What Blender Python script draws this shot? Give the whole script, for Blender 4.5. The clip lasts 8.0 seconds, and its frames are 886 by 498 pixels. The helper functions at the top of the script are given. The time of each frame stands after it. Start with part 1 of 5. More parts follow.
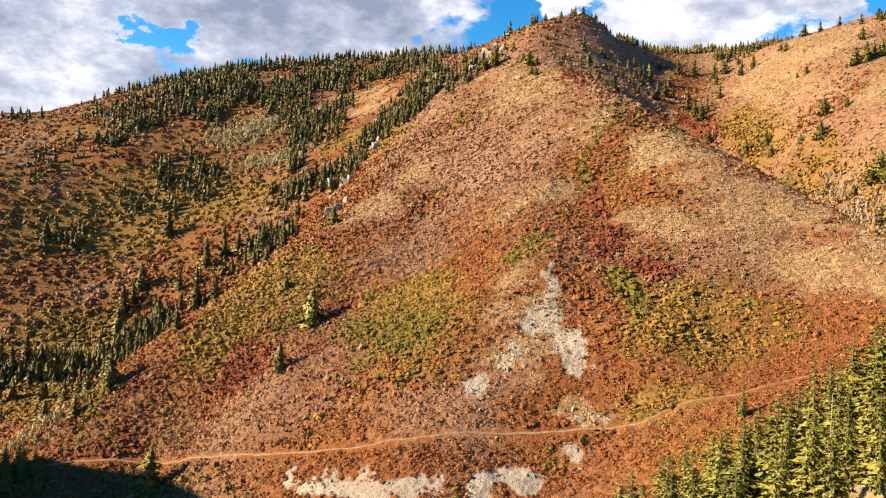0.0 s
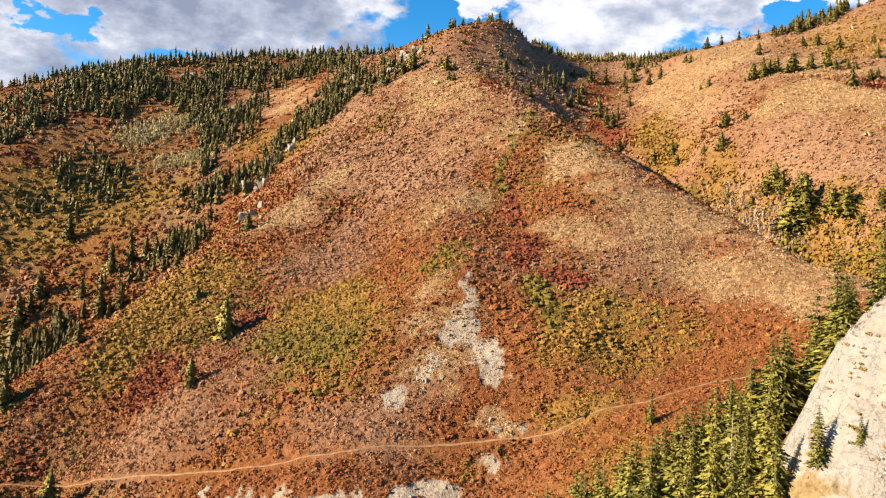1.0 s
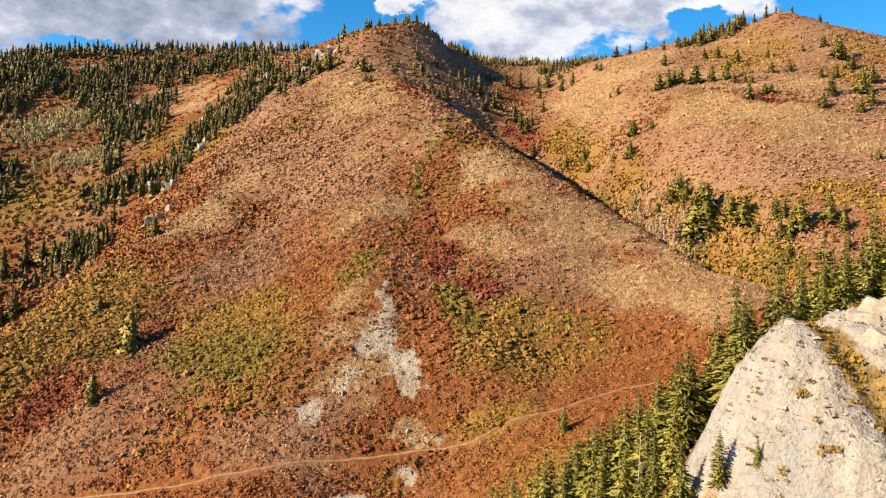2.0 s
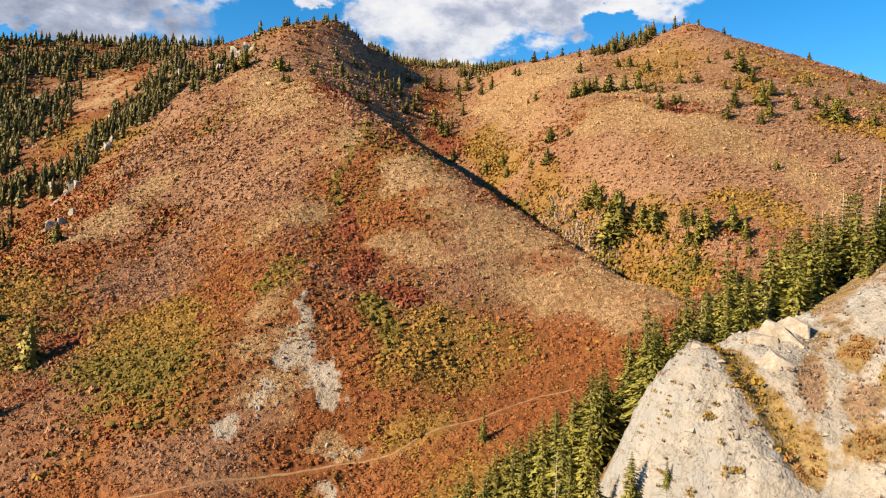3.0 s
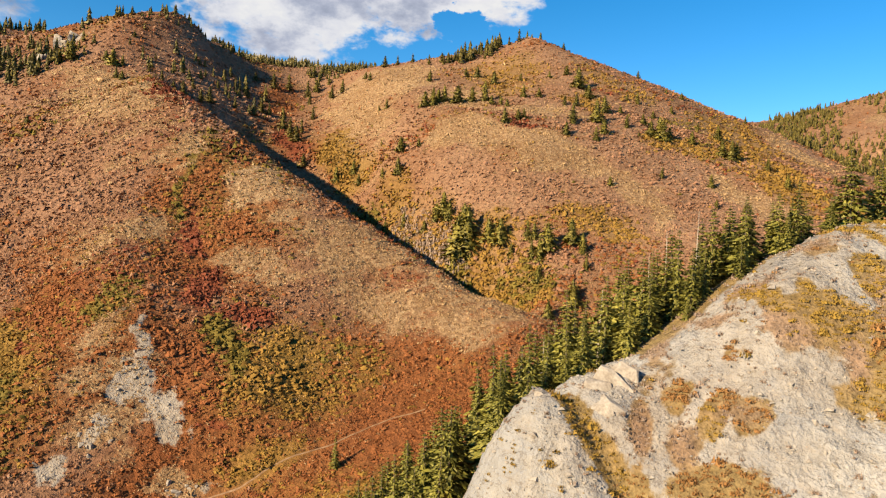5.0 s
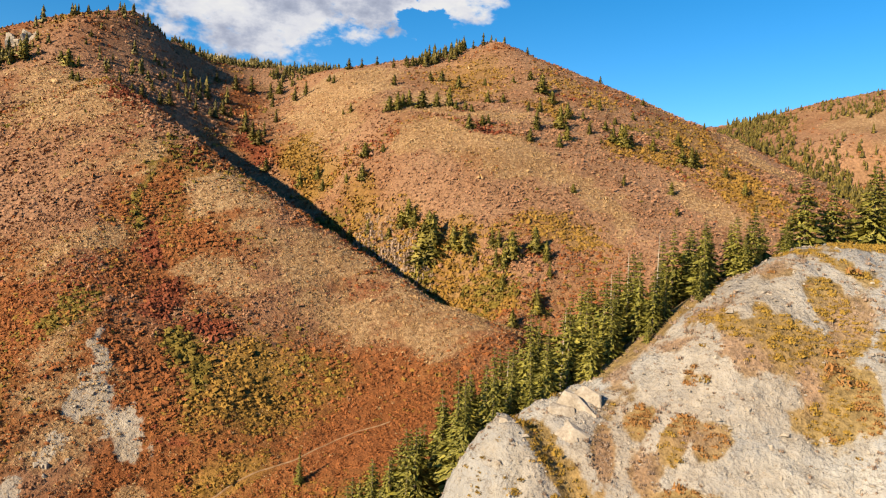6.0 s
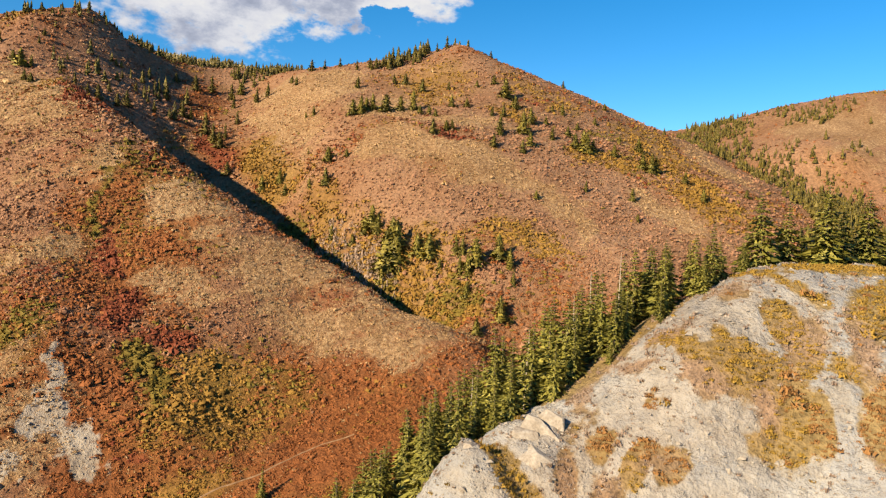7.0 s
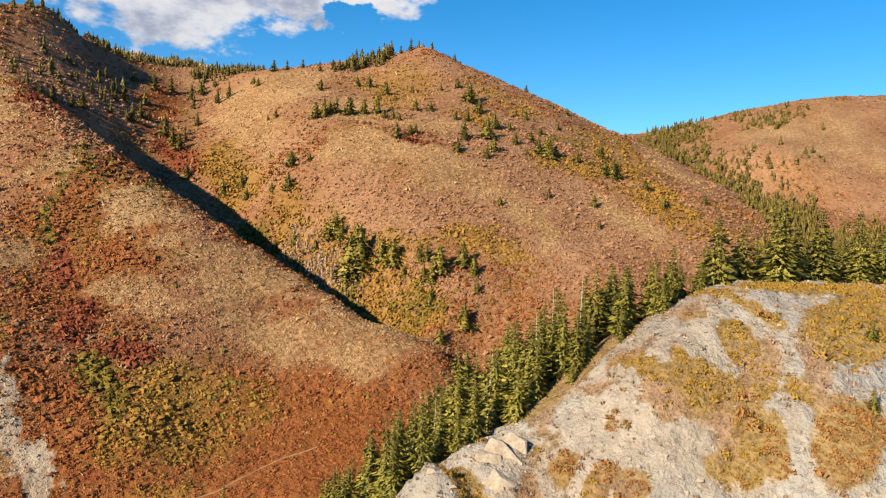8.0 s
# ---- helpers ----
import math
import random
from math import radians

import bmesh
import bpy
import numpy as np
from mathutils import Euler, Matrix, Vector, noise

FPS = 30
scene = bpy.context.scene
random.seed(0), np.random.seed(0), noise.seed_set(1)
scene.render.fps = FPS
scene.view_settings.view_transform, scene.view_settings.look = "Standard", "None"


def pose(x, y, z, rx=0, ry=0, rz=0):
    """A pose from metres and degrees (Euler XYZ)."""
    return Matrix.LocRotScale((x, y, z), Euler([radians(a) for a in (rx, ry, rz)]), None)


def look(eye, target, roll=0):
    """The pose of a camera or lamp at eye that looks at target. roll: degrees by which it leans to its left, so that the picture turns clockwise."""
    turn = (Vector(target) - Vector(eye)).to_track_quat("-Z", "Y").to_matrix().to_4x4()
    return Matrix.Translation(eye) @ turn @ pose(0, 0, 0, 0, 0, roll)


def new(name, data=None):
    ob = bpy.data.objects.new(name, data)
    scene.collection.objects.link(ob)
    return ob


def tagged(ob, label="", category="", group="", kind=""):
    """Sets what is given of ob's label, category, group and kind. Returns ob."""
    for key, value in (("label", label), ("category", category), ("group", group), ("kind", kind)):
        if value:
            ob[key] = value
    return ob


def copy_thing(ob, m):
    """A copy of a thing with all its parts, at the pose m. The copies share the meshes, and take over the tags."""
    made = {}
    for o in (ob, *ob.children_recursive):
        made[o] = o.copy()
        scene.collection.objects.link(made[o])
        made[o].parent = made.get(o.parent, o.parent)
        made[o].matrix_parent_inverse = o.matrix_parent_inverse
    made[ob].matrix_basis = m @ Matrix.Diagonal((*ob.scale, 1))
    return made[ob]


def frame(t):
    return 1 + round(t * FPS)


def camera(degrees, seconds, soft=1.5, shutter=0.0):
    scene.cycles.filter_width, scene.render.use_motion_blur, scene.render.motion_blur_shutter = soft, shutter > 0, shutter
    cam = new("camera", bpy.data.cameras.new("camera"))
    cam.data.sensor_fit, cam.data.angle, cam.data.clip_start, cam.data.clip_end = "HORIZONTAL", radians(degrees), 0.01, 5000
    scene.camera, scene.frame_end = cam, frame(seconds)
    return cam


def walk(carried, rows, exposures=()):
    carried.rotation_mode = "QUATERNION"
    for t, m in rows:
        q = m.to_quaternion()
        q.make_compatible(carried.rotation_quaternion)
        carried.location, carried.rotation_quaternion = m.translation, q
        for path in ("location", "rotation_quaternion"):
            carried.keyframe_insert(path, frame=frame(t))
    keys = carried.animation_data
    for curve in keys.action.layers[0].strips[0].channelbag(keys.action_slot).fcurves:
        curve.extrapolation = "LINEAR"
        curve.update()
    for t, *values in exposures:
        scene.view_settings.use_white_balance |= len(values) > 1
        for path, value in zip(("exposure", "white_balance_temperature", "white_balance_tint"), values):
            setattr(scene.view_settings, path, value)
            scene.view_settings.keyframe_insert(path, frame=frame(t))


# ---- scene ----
cam = camera(64.1, 8.0, soft=1.2)
UP = 100.0  # height of the first eye over the datum
ROWS = [
    (0.0, 0.0, 0.0, 0.0, 0.0, -1.27, -2.24),
    (0.5, 0.011, 0.183, 1.641, -3.328, -1.25, -2.24),
    (1.0, 0.018, 0.376, 3.265, -6.583, -1.22, -2.25),
    (1.5, 0.015, 0.619, 4.846, -9.957, -1.22, -2.29),
    (2.0, 0.03, 0.859, 6.397, -13.307, -1.22, -2.32),
    (3.5, 0.326, 1.44, 10.878, -22.825, -1.187, -2.31),
    (4.0, 0.402, 1.553, 12.419, -25.929, -1.175, -2.31),
    (4.5, 0.43, 1.632, 13.965, -28.995, -1.15, -2.3),
    (4.7, 0.42, 1.66, 14.585, -30.19, -1.16, -2.29),
    (4.9, 0.4, 1.685, 15.205, -31.25, -1.17, -2.28),
    (5.2, 0.36, 1.72, 16.13, -32.2, -1.18, -2.27),
    (6.0, 0.28, 1.804, 18.603, -34.501, -1.209, -2.24),
    (6.5, 0.255, 1.888, 20.097, -35.954, -1.232, -2.24),
    (7.0, 0.245, 1.986, 21.576, -37.413, -1.255, -2.24),
    (7.5, 0.238, 2.052, 23.04, -38.825, -1.297, -2.25),
    (8.0, 0.24, 2.073, 24.5, -40.335, -1.328, -2.28),
]
EXPOSURES = [(0.0, 1.58), (2.0, 1.4), (4.5, 1.19), (6.0, 1.15), (8.0, 1.14)]
walk(cam, [(t, pose(x, y, UP + z, 90 + pitch, roll, yaw)) for t, x, y, z, yaw, pitch, roll in ROWS], EXPOSURES)

# ---- sky and sun ----
SUN_AZ, SUN_EL = -97.0, 24.5  # degrees: compass bearing from +y towards +x, and height
world = bpy.data.worlds.new("sky")
scene.world = world
world.use_nodes = True


class Graph:
    """Short hand for a node tree."""

    def __init__(self, tree):
        self.tree = tree
        self.tree.nodes.clear()

    def add(self, kind, props=None, **sockets):
        node = self.tree.nodes.new(kind)
        for k, v in (props or {}).items():
            setattr(node, k, v)
        for k, v in sockets.items():
            key = int(k[1:]) if k[0] == "_" and k[1:].isdigit() else k.replace("_", " ")
            if isinstance(v, bpy.types.NodeSocket):
                self.tree.links.new(v, node.inputs[key])
            else:
                node.inputs[key].default_value = v
        return node

    def math(self, op, a, b=0.0, c=0.0):
        return self.add("ShaderNodeMath", {"operation": op}, _0=a, _1=b, _2=c).outputs[0]

    def mix(self, fac, a, b, blend="MIX"):
        n = self.add("ShaderNodeMix", {"data_type": "RGBA", "blend_type": blend}, _0=fac, _6=a, _7=b)
        return n.outputs[2]

    def ramp(self, fac, stops):
        n = self.add("ShaderNodeValToRGB", None, Fac=fac)
        e = n.color_ramp.elements
        while len(e) < len(stops):
            e.new(0.5)
        for el, (p, c) in zip(e, stops):
            el.position = p
            el.color = (*c, 1) if isinstance(c, tuple) else (c, c, c, 1)
        return n.outputs[0]

    def noise(self, vec, scale, detail=4.0, rough=0.55, warp=0.0):
        return self.add("ShaderNodeTexNoise", None, Vector=vec, Scale=scale, Detail=detail, Roughness=rough, Distortion=warp).outputs["Fac"]

    def step(self, v, lo, hi):
        return self.add("ShaderNodeMapRange", {"interpolation_type": "SMOOTHSTEP"}, Value=v, _1=lo, _2=hi, _3=0.0, _4=1.0).outputs[0]


def build_sky():
    g = Graph(world.node_tree)
    way = g.add("ShaderNodeTexCoord").outputs["Generated"]
    xyz = g.add("ShaderNodeSeparateXYZ", None, Vector=way).outputs
    sky = g.add("ShaderNodeTexSky", {"sky_type": "NISHITA", "sun_disc": False, "sun_elevation": radians(SUN_EL), "sun_rotation": radians(SUN_AZ),
                                     "altitude": 1900.0, "air_density": 1.0, "dust_density": 0.35, "ozone_density": 2.2}).outputs[0]
    # clouds: heaps at bearings seen over the ridges, broken up by noise
    az = g.math("MULTIPLY", g.math("ARCTAN2", xyz[0], xyz[1]), 57.2958)
    el = g.math("MULTIPLY", g.math("ARCSINE", xyz[2]), 57.2958)
    flat = g.add("ShaderNodeCombineXYZ", None, X=g.math("MULTIPLY", az, 0.1), Y=g.math("MULTIPLY", el, 0.17)).outputs[0]
    az = g.math("ADD", az, g.math("MULTIPLY", g.math("SUBTRACT", g.noise(flat, 2.2, 5.0, 0.6), 0.5), 9.0))
    el = g.math("ADD", el, g.math("MULTIPLY", g.math("SUBTRACT", g.noise(flat, 2.9, 5.0, 0.6), 0.5), 5.0))
    puff = g.noise(flat, 1.3, 8.0, 0.58, 0.3)
    fine = g.noise(flat, 4.0, 6.0, 0.6)

    def heap(a, e, ra, re):
        dx = g.math("DIVIDE", g.math("SUBTRACT", az, a), ra)
        dy = g.math("DIVIDE", g.math("SUBTRACT", el, e), re)
        r = g.math("SQRT", g.math("ADD", g.math("MULTIPLY", dx, dx), g.math("MULTIPLY", dy, dy)))
        return g.math("SUBTRACT", 1.0, r)

    body = None
    for spec in CLOUDS:
        h = heap(*spec)
        body = h if body is None else g.math("MAXIMUM", body, h)
    for spec in GAPS:
        body = g.math("MINIMUM", body, g.math("MULTIPLY", heap(*spec), -1.2))
    dense = g.math("ADD", g.math("MULTIPLY", body, 0.8), g.math("ADD", g.math("MULTIPLY", g.math("SUBTRACT", puff, 0.47), 1.1), g.math("MULTIPLY", g.math("SUBTRACT", fine, 0.5), 0.4)))
    mask = g.step(dense, 0.0, 0.2)
    west = g.step(az, -4.0, 8.0)
    lit = g.math("ADD", g.math("MULTIPLY", g.math("SUBTRACT", 0.5, g.noise(flat, 1.9, 7.0, 0.62)), 2.6), g.math("SUBTRACT", 0.5, g.math("MULTIPLY", dense, 0.3)))
    lit = g.math("ADD", lit, g.math("SUBTRACT", g.math("MULTIPLY", west, 0.5), 0.2))
    lit = g.math("ADD", lit, g.math("MULTIPLY", g.step(g.math("MULTIPLY", az, -1.0), 17.0, 27.0), 0.32))
    cloud = g.ramp(lit, [(0.0, (0.27, 0.31, 0.42)), (0.4, (0.47, 0.51, 0.63)), (0.72, (0.78, 0.79, 0.85)), (1.0, (0.9, 0.895, 0.895))])
    cloud = g.add("ShaderNodeVectorMath", {"operation": "SCALE"}, _0=cloud, Scale=CLOUD_LIGHT).outputs[0]
    sky = g.add("ShaderNodeHueSaturation", None, Hue=0.495, Saturation=1.4, Value=1.6, Color=sky).outputs[0]
    colour = g.mix(mask, sky, cloud)
    g.add("ShaderNodeOutputWorld", None, Surface=g.add("ShaderNodeBackground", None, Color=colour, Strength=SKY_LIGHT).outputs[0])


SKY_LIGHT, CLOUD_LIGHT = 0.05, 8.4
# bearing, height over the horizon, half width, half height in degrees
CLOUDS = [(-34, 13, 14, 11), (-15, 18, 17, 7.5), (-4, 19, 8, 3.5), (19.5, 17.5, 8, 5), (29, 19.5, 9, 4), (8.6, 18, 2.6, 1.4)]
GAPS = [(-22.5, 13.6, 2.6, 1.1), (-12, 11.8, 4.5, 1.2), (33, 16.2, 2.5, 1.5)]
build_sky()
sun_data = bpy.data.lights.new("sun", "SUN")
sun_data.energy, sun_data.angle, sun_data.color = 5.0, radians(0.53), (1.0, 0.79, 0.52)
sun = new("sun", sun_data)
sa, se = radians(SUN_AZ), radians(SUN_EL)
sun.matrix_basis = look((0, 0, 300), (-math.sin(sa) * math.cos(se), -math.cos(sa) * math.cos(se), 300 - math.sin(se)))

# ---- materials ----
def material(name, rough=0.85, spec=0.2):
    m = bpy.data.materials.new(name)
    m.use_nodes = True
    g = Graph(m.node_tree)
    shader = g.add("ShaderNodeBsdfPrincipled", None, Roughness=rough, Specular_IOR_Level=spec)
    g.add("ShaderNodeOutputMaterial", None, Surface=shader.outputs[0])
    where = g.add("ShaderNodeNewGeometry").outputs["Position"]
    return m, g, shader, where


def wire(g, out, shader, socket):
    g.tree.links.new(out, shader.inputs[socket])


def leaf_material(name, dark, mid, light, patch=0.03):
    """Leaves or twigs: colour from clump to clump, and drifting over the hillside."""
    m, g, shader, where = material(name, 0.75, 0.15)
    island = g.add("ShaderNodeNewGeometry").outputs["Random Per Island"]
    drift = g.noise(where, patch, 3.0)
    fac = g.math("ADD", g.math("ADD", g.math("MULTIPLY", island, 0.14), g.math("MULTIPLY", g.noise(where, 0.6, 4.0, 0.65), 0.52)), g.math("MULTIPLY", drift, 0.4))
    wire(g, g.ramp(fac, [(0.12, dark), (0.5, mid), (0.88, light)]), shader, "Base Color")
    return m


def ground_material():
    m, g, shader, where = material("hillside", 0.95, 0.1)
    cover = g.add("ShaderNodeAttribute", {"attribute_name": "cover"})
    rock, grass, scree = g.add("ShaderNodeSeparateColor", None, Color=cover.outputs["Color"]).outputs[:3]
    big, mid, small, grain = (g.noise(where, s, 5.0, 0.6) for s in (0.02, 0.12, 0.7, 3.0))
    litter = g.add("ShaderNodeAttribute", {"attribute_name": "litter"}).outputs["Color"]
    soil = g.mix(1.0, litter, g.ramp(g.math("ADD", g.math("MULTIPLY", small, 0.55), g.math("MULTIPLY", grain, 0.45)), [(0.34, 0.45), (0.5, 1.0), (0.66, 1.5)]), "MULTIPLY")
    straw = g.ramp(g.math("ADD", g.math("MULTIPLY", small, 0.5), g.math("MULTIPLY", grain, 0.5)),
                   [(0.35, (0.11, 0.056, 0.027)), (0.5, (0.245, 0.148, 0.074)), (0.65, (0.45, 0.325, 0.18))])
    colour = g.mix(g.step(g.math("ADD", grass, g.math("MULTIPLY", g.math("SUBTRACT", mid, 0.5), 0.9)), 0.3, 0.7), soil, straw)
    stone = g.ramp(g.math("ADD", g.math("MULTIPLY", mid, 0.45), g.math("ADD", g.math("MULTIPLY", small, 0.3), g.math("MULTIPLY", grain, 0.25))),
                   [(0.3, (0.17, 0.148, 0.124)), (0.46, (0.272, 0.252, 0.222)), (0.62, (0.385, 0.365, 0.33))])
    stone = g.mix(g.step(g.math("ADD", g.math("MULTIPLY", big, 0.4), g.math("MULTIPLY", g.noise(where, 0.16, 5.0, 0.62), 0.6)), 0.47, 0.56), stone, g.mix(0.65, stone, (0.26, 0.26, 0.258, 1)))
    streak = g.noise(g.add("ShaderNodeMapping", None, Vector=where, Rotation=(0.5, 0.3, 0.6), Scale=(1.0, 0.25, 1.6)).outputs[0], 0.9, 6.0, 0.65)
    stone = g.mix(g.math("MULTIPLY", g.step(streak, 0.5, 0.66), 0.3), stone, (0.266, 0.215, 0.159, 1))
    crack = g.noise(g.add("ShaderNodeMapping", None, Vector=where, Rotation=(0.4, 0.2, 0.5), Scale=(1.0, 0.6, 1.3)).outputs[0], 0.33, 5.0, 0.6, 0.4)
    seam = g.math("SUBTRACT", 1.0, g.step(g.math("ABSOLUTE", g.math("SUBTRACT", crack, 0.5)), 0.0, 0.016))
    stone = g.mix(g.math("MULTIPLY", seam, 0.55), stone, (0.12, 0.1, 0.082, 1))
    patchy = g.math("ADD", g.math("MULTIPLY", g.math("SUBTRACT", small, 0.5), 1.2), g.math("MULTIPLY", g.math("SUBTRACT", g.noise(where, 0.3, 4.0, 0.65), 0.5), 1.0))
    colour = g.mix(g.step(g.math("ADD", rock, patchy), 0.3, 0.7), colour, g.mix(g.math("MULTIPLY", scree, 0.55), stone, (0.3, 0.235, 0.165, 1)))
    drift = g.ramp(g.noise(where, 0.035, 4.0, 0.6), [(0.33, (0.86, 0.8, 0.74)), (0.5, (1.0, 1.0, 1.0)), (0.67, (1.12, 1.16, 1.2))])
    wire(g, g.mix(1.0, colour, drift, "MULTIPLY"), shader, "Base Color")
    rough = g.math("ADD", g.math("MULTIPLY", small, 1.0), g.math("MULTIPLY", grain, 0.35))
    bump = g.add("ShaderNodeBump", None, Strength=0.9, Distance=0.9, Height=rough)
    wire(g, bump.outputs[0], shader, "Normal")
    return m


GROUND = ground_material()
DIRT, dirt_g, dirt_s, dirt_w = material("trodden_dirt", 0.95, 0.1)
wire(dirt_g, dirt_g.ramp(dirt_g.noise(dirt_w, 0.9, 5.0, 0.65), [(0.3, (0.17, 0.1, 0.055)), (0.5, (0.235, 0.148, 0.083)), (0.7, (0.3, 0.2, 0.12))]), dirt_s, "Base Color")
# ---- the lie of the land: ridges and gullies, metres from the first eye ----
RIDGES = {
    "spur_crest": [(83, 434, 136), (75, 405, 113), (66, 378, 92), (58, 345, 82), (51.5, 317, 75.2), (60, 283, 62.6), (68, 247, 47.3), (82, 221, 32.3), (98, 199, 16.2),
                   (109, 176, 4), (114, 158, -2), (119, 141, -7), (112, 127, -16)],
    "spur_left": [(50, 316, 74), (28, 330, 67), (7, 331, 60), (-8, 334, 50), (-25, 320, 36), (-35, 300, 21), (-44, 275, 4), (-52, 250, -7),
                  (-62, 228, -19), (-76, 212, -31), (-95, 208, -45), (-112, 203, -59), (-122, 192, -70)],
    "spur_face": [(-3, 265, 20), (8, 210, -5), (8, 176, -19), (1, 159, -36), (-3, 140, -49)],
    "spur_rib": [(42, 214, 12), (48, 185, -3), (46, 153, -23), (38, 144, -36), (28, 136, -46)],
    "spur_hollow": [(27, 219, 13.5), (26, 178, -9), (23, 159, -28), (18, 143, -45)],
    "spur_east": [(88, 178, 2), (78, 156, -13), (62, 150, -23), (60, 134, -30), (58, 118, -33)],
    "spur_low": [(-18, 180, -33), (-42, 182, -41), (-61, 192, -51), (-77, 188, -62), (-75, 165, -72)],
    "peak_north": [(83, 434, 136), (110, 448, 125), (140, 475, 126), (170, 500, 134), (210, 560, 150)],
    "peak_flank": [(97, 450, 129), (116, 425, 101.5), (132, 395, 85), (116, 392, 85), (115, 363, 71.5)],
    "peak_south": [(83, 434, 136), (50, 412, 121), (17, 415, 100), (-5, 440, 103), (2, 560, 141), (-42, 560, 138), (-80, 545, 128),
                   (-140, 560, 128), (-200, 560, 116), (-245, 540, 98), (-290, 515, 74), (-340, 500, 66), (-430, 480, 64)],
    "west_slope": [(-60, 500, 104), (-80, 465, 76), (-100, 425, 45), (-100, 385, 18), (-115, 345, -10), (-140, 310, -46)],
    "west_slope_far": [(-190, 500, 90), (-190, 430, 46), (-180, 375, -3), (-170, 320, -40), (-190, 280, -62)],
    "west_cliff": [(-330, 500, 66), (-255, 395, 26), (-245, 350, -8), (-250, 310, -45)],
    "west_bench": [(-30, 410, 66), (-38, 374, 46), (-58, 345, 14), (-66, 312, -6)],
    "east_crest": [(170, 500, 134), (188, 440, 120), (190, 372, 112), (194, 327, 99), (226, 331, 108), (243, 326, 116), (272, 349, 139),
                   (296, 310, 119), (325, 262, 92), (352, 215, 66), (350, 180, 50), (345, 155, 38), (340, 135, 30)],
    "east_rib": [(226, 331, 108), (178, 246, 67), (158, 207, 40), (148, 180, 18), (136, 160, 2)],
    "east_rib_far": [(272, 349, 139), (240, 260, 88), (224, 239, 73), (223, 200, 53), (222, 175, 38), (200, 149, 22), (185, 132, 12)],
    "east_foot": [(287, 164, 43), (270, 183, 50), (262, 194, 55), (250, 140, 30), (246, 120, 22)],
    "gully_east": [(185, 372, 111), (162, 290, 74), (151, 280, 63), (134, 262, 45), (130, 240, 31), (133, 209, 20), (140, 175, 11)],
    "near_crest": [(41, 64.5, -20), (42, 64, -14), (43, 63, -9.5), (44.5, 61.5, -4.5), (48.5, 57.8, 0.2), (57, 57.5, 1), (64, 56, 4), (70, 53, 9), (77, 50, 14), (84, 49.5, 17.5),
                   (93, 48, 19.6), (107, 45, 18.6), (130, 38, 18), (170, 30, 22), (260, 10, 40)],
    "near_face": [(47, 51.5, -7), (54, 50, -5), (59, 45.5, -2), (64, 43.5, 1), (71, 45, 9.5), (79, 40.5, 10), (97, 40, 17), (112, 30, 15), (140, 15, 14)],
    "near_foot": [(42, 47, -22), (46, 43, -18), (53, 39, -11), (69, 37, 0), (74, 33, 3), (80, 31, 7), (95, 15, 3), (120, -10, 0)],
    "far_east": [(352, 215, 66), (400, 262, 84), (430, 262, 94), (470, 240, 113), (520, 215, 128), (600, 180, 140), (700, 120, 118)],
    "far_east_low": [(388, 195, 75), (400, 172, 72), (420, 150, 66), (480, 120, 75), (560, 90, 80)],
}
GULLIES = {
    # an unseen rise west of the view, added to shade the low western corner
    "west_shade_rise": [(-320, -40, 60), (-255, 100, 42), (-224, 160, 7), (-216, 195, -32)],
    "dark_gully": [(84, 346, 71), (79, 328, 53), (90, 316, 40), (101, 302, 27), (110, 284, 17), (115, 254, 6), (118, 229, -2), (121, 205, -10), (125, 190, -11), (131, 166, -10)],
    "upper_valley": [(187, 441, 123), (166, 418, 99), (150, 399, 90), (138, 360, 73), (127, 320, 56), (123, 300, 46)],
    "ravine": [(131, 166, -10), (136, 146, -13), (122, 122, -19), (100, 112, -22), (78, 103, -25), (55, 98, -35), (30, 99, -48), (0, 108, -60), (-50, 130, -76),
               (-110, 160, -84), (-200, 190, -92), (-320, 200, -100)],
    "east_ravine": [(136, 146, -13), (162, 118, -3), (205, 108, 5), (250, 100, 12), (320, 112, 22), (385, 140, 45), (380, 175, 52), (372, 205, 60)],
    "near_north": [(60, 76, -13), (75, 78, -5), (92, 72, 6), (115, 60, 13), (160, 56, 14)],
    "west_ravine": [(-80, 280, -36), (-120, 250, -62), (-160, 225, -80), (-200, 190, -92)],
    "below": [(30, 30, -38), (10, 10, -56), (-40, 0, -75), (-60, 70, -74), (-10, 60, -62), (40, -40, -40)],
}
BEYOND = [(-900, 300, -60), (-700, 900, 20), (-450, 800, 40), (0, 1000, 60), (600, 900, 60), (1000, 500, 30), (1200, -200, 40), (400, -500, 60),
          (-300, -500, 20), (-900, -300, 10), (-200, -100, -70), (300, 500, 110), (420, 420, 90), (2500, 0, 0), (0, 2500, 0),
          (-2500, 0, 0), (0, -2500, 0)]


def samples():
    """Points every 14 m or so along the break lines."""
    out = [Vector(p) for p in BEYOND]
    for line in (*RIDGES.values(), *GULLIES.values()):
        for a, b in zip(line, line[1:]):
            a, b = Vector(a), Vector(b)
            n = max(1, round((b - a).length / 14))
            out += [a.lerp(b, k / n) for k in range(n)]
        out.append(Vector(line[-1]))
    return np.unique(np.round(np.array([tuple(p) for p in out]), 2), axis=0)


KNOTS = samples()


def bend(d):
    return np.sqrt(d * d + 4.0)


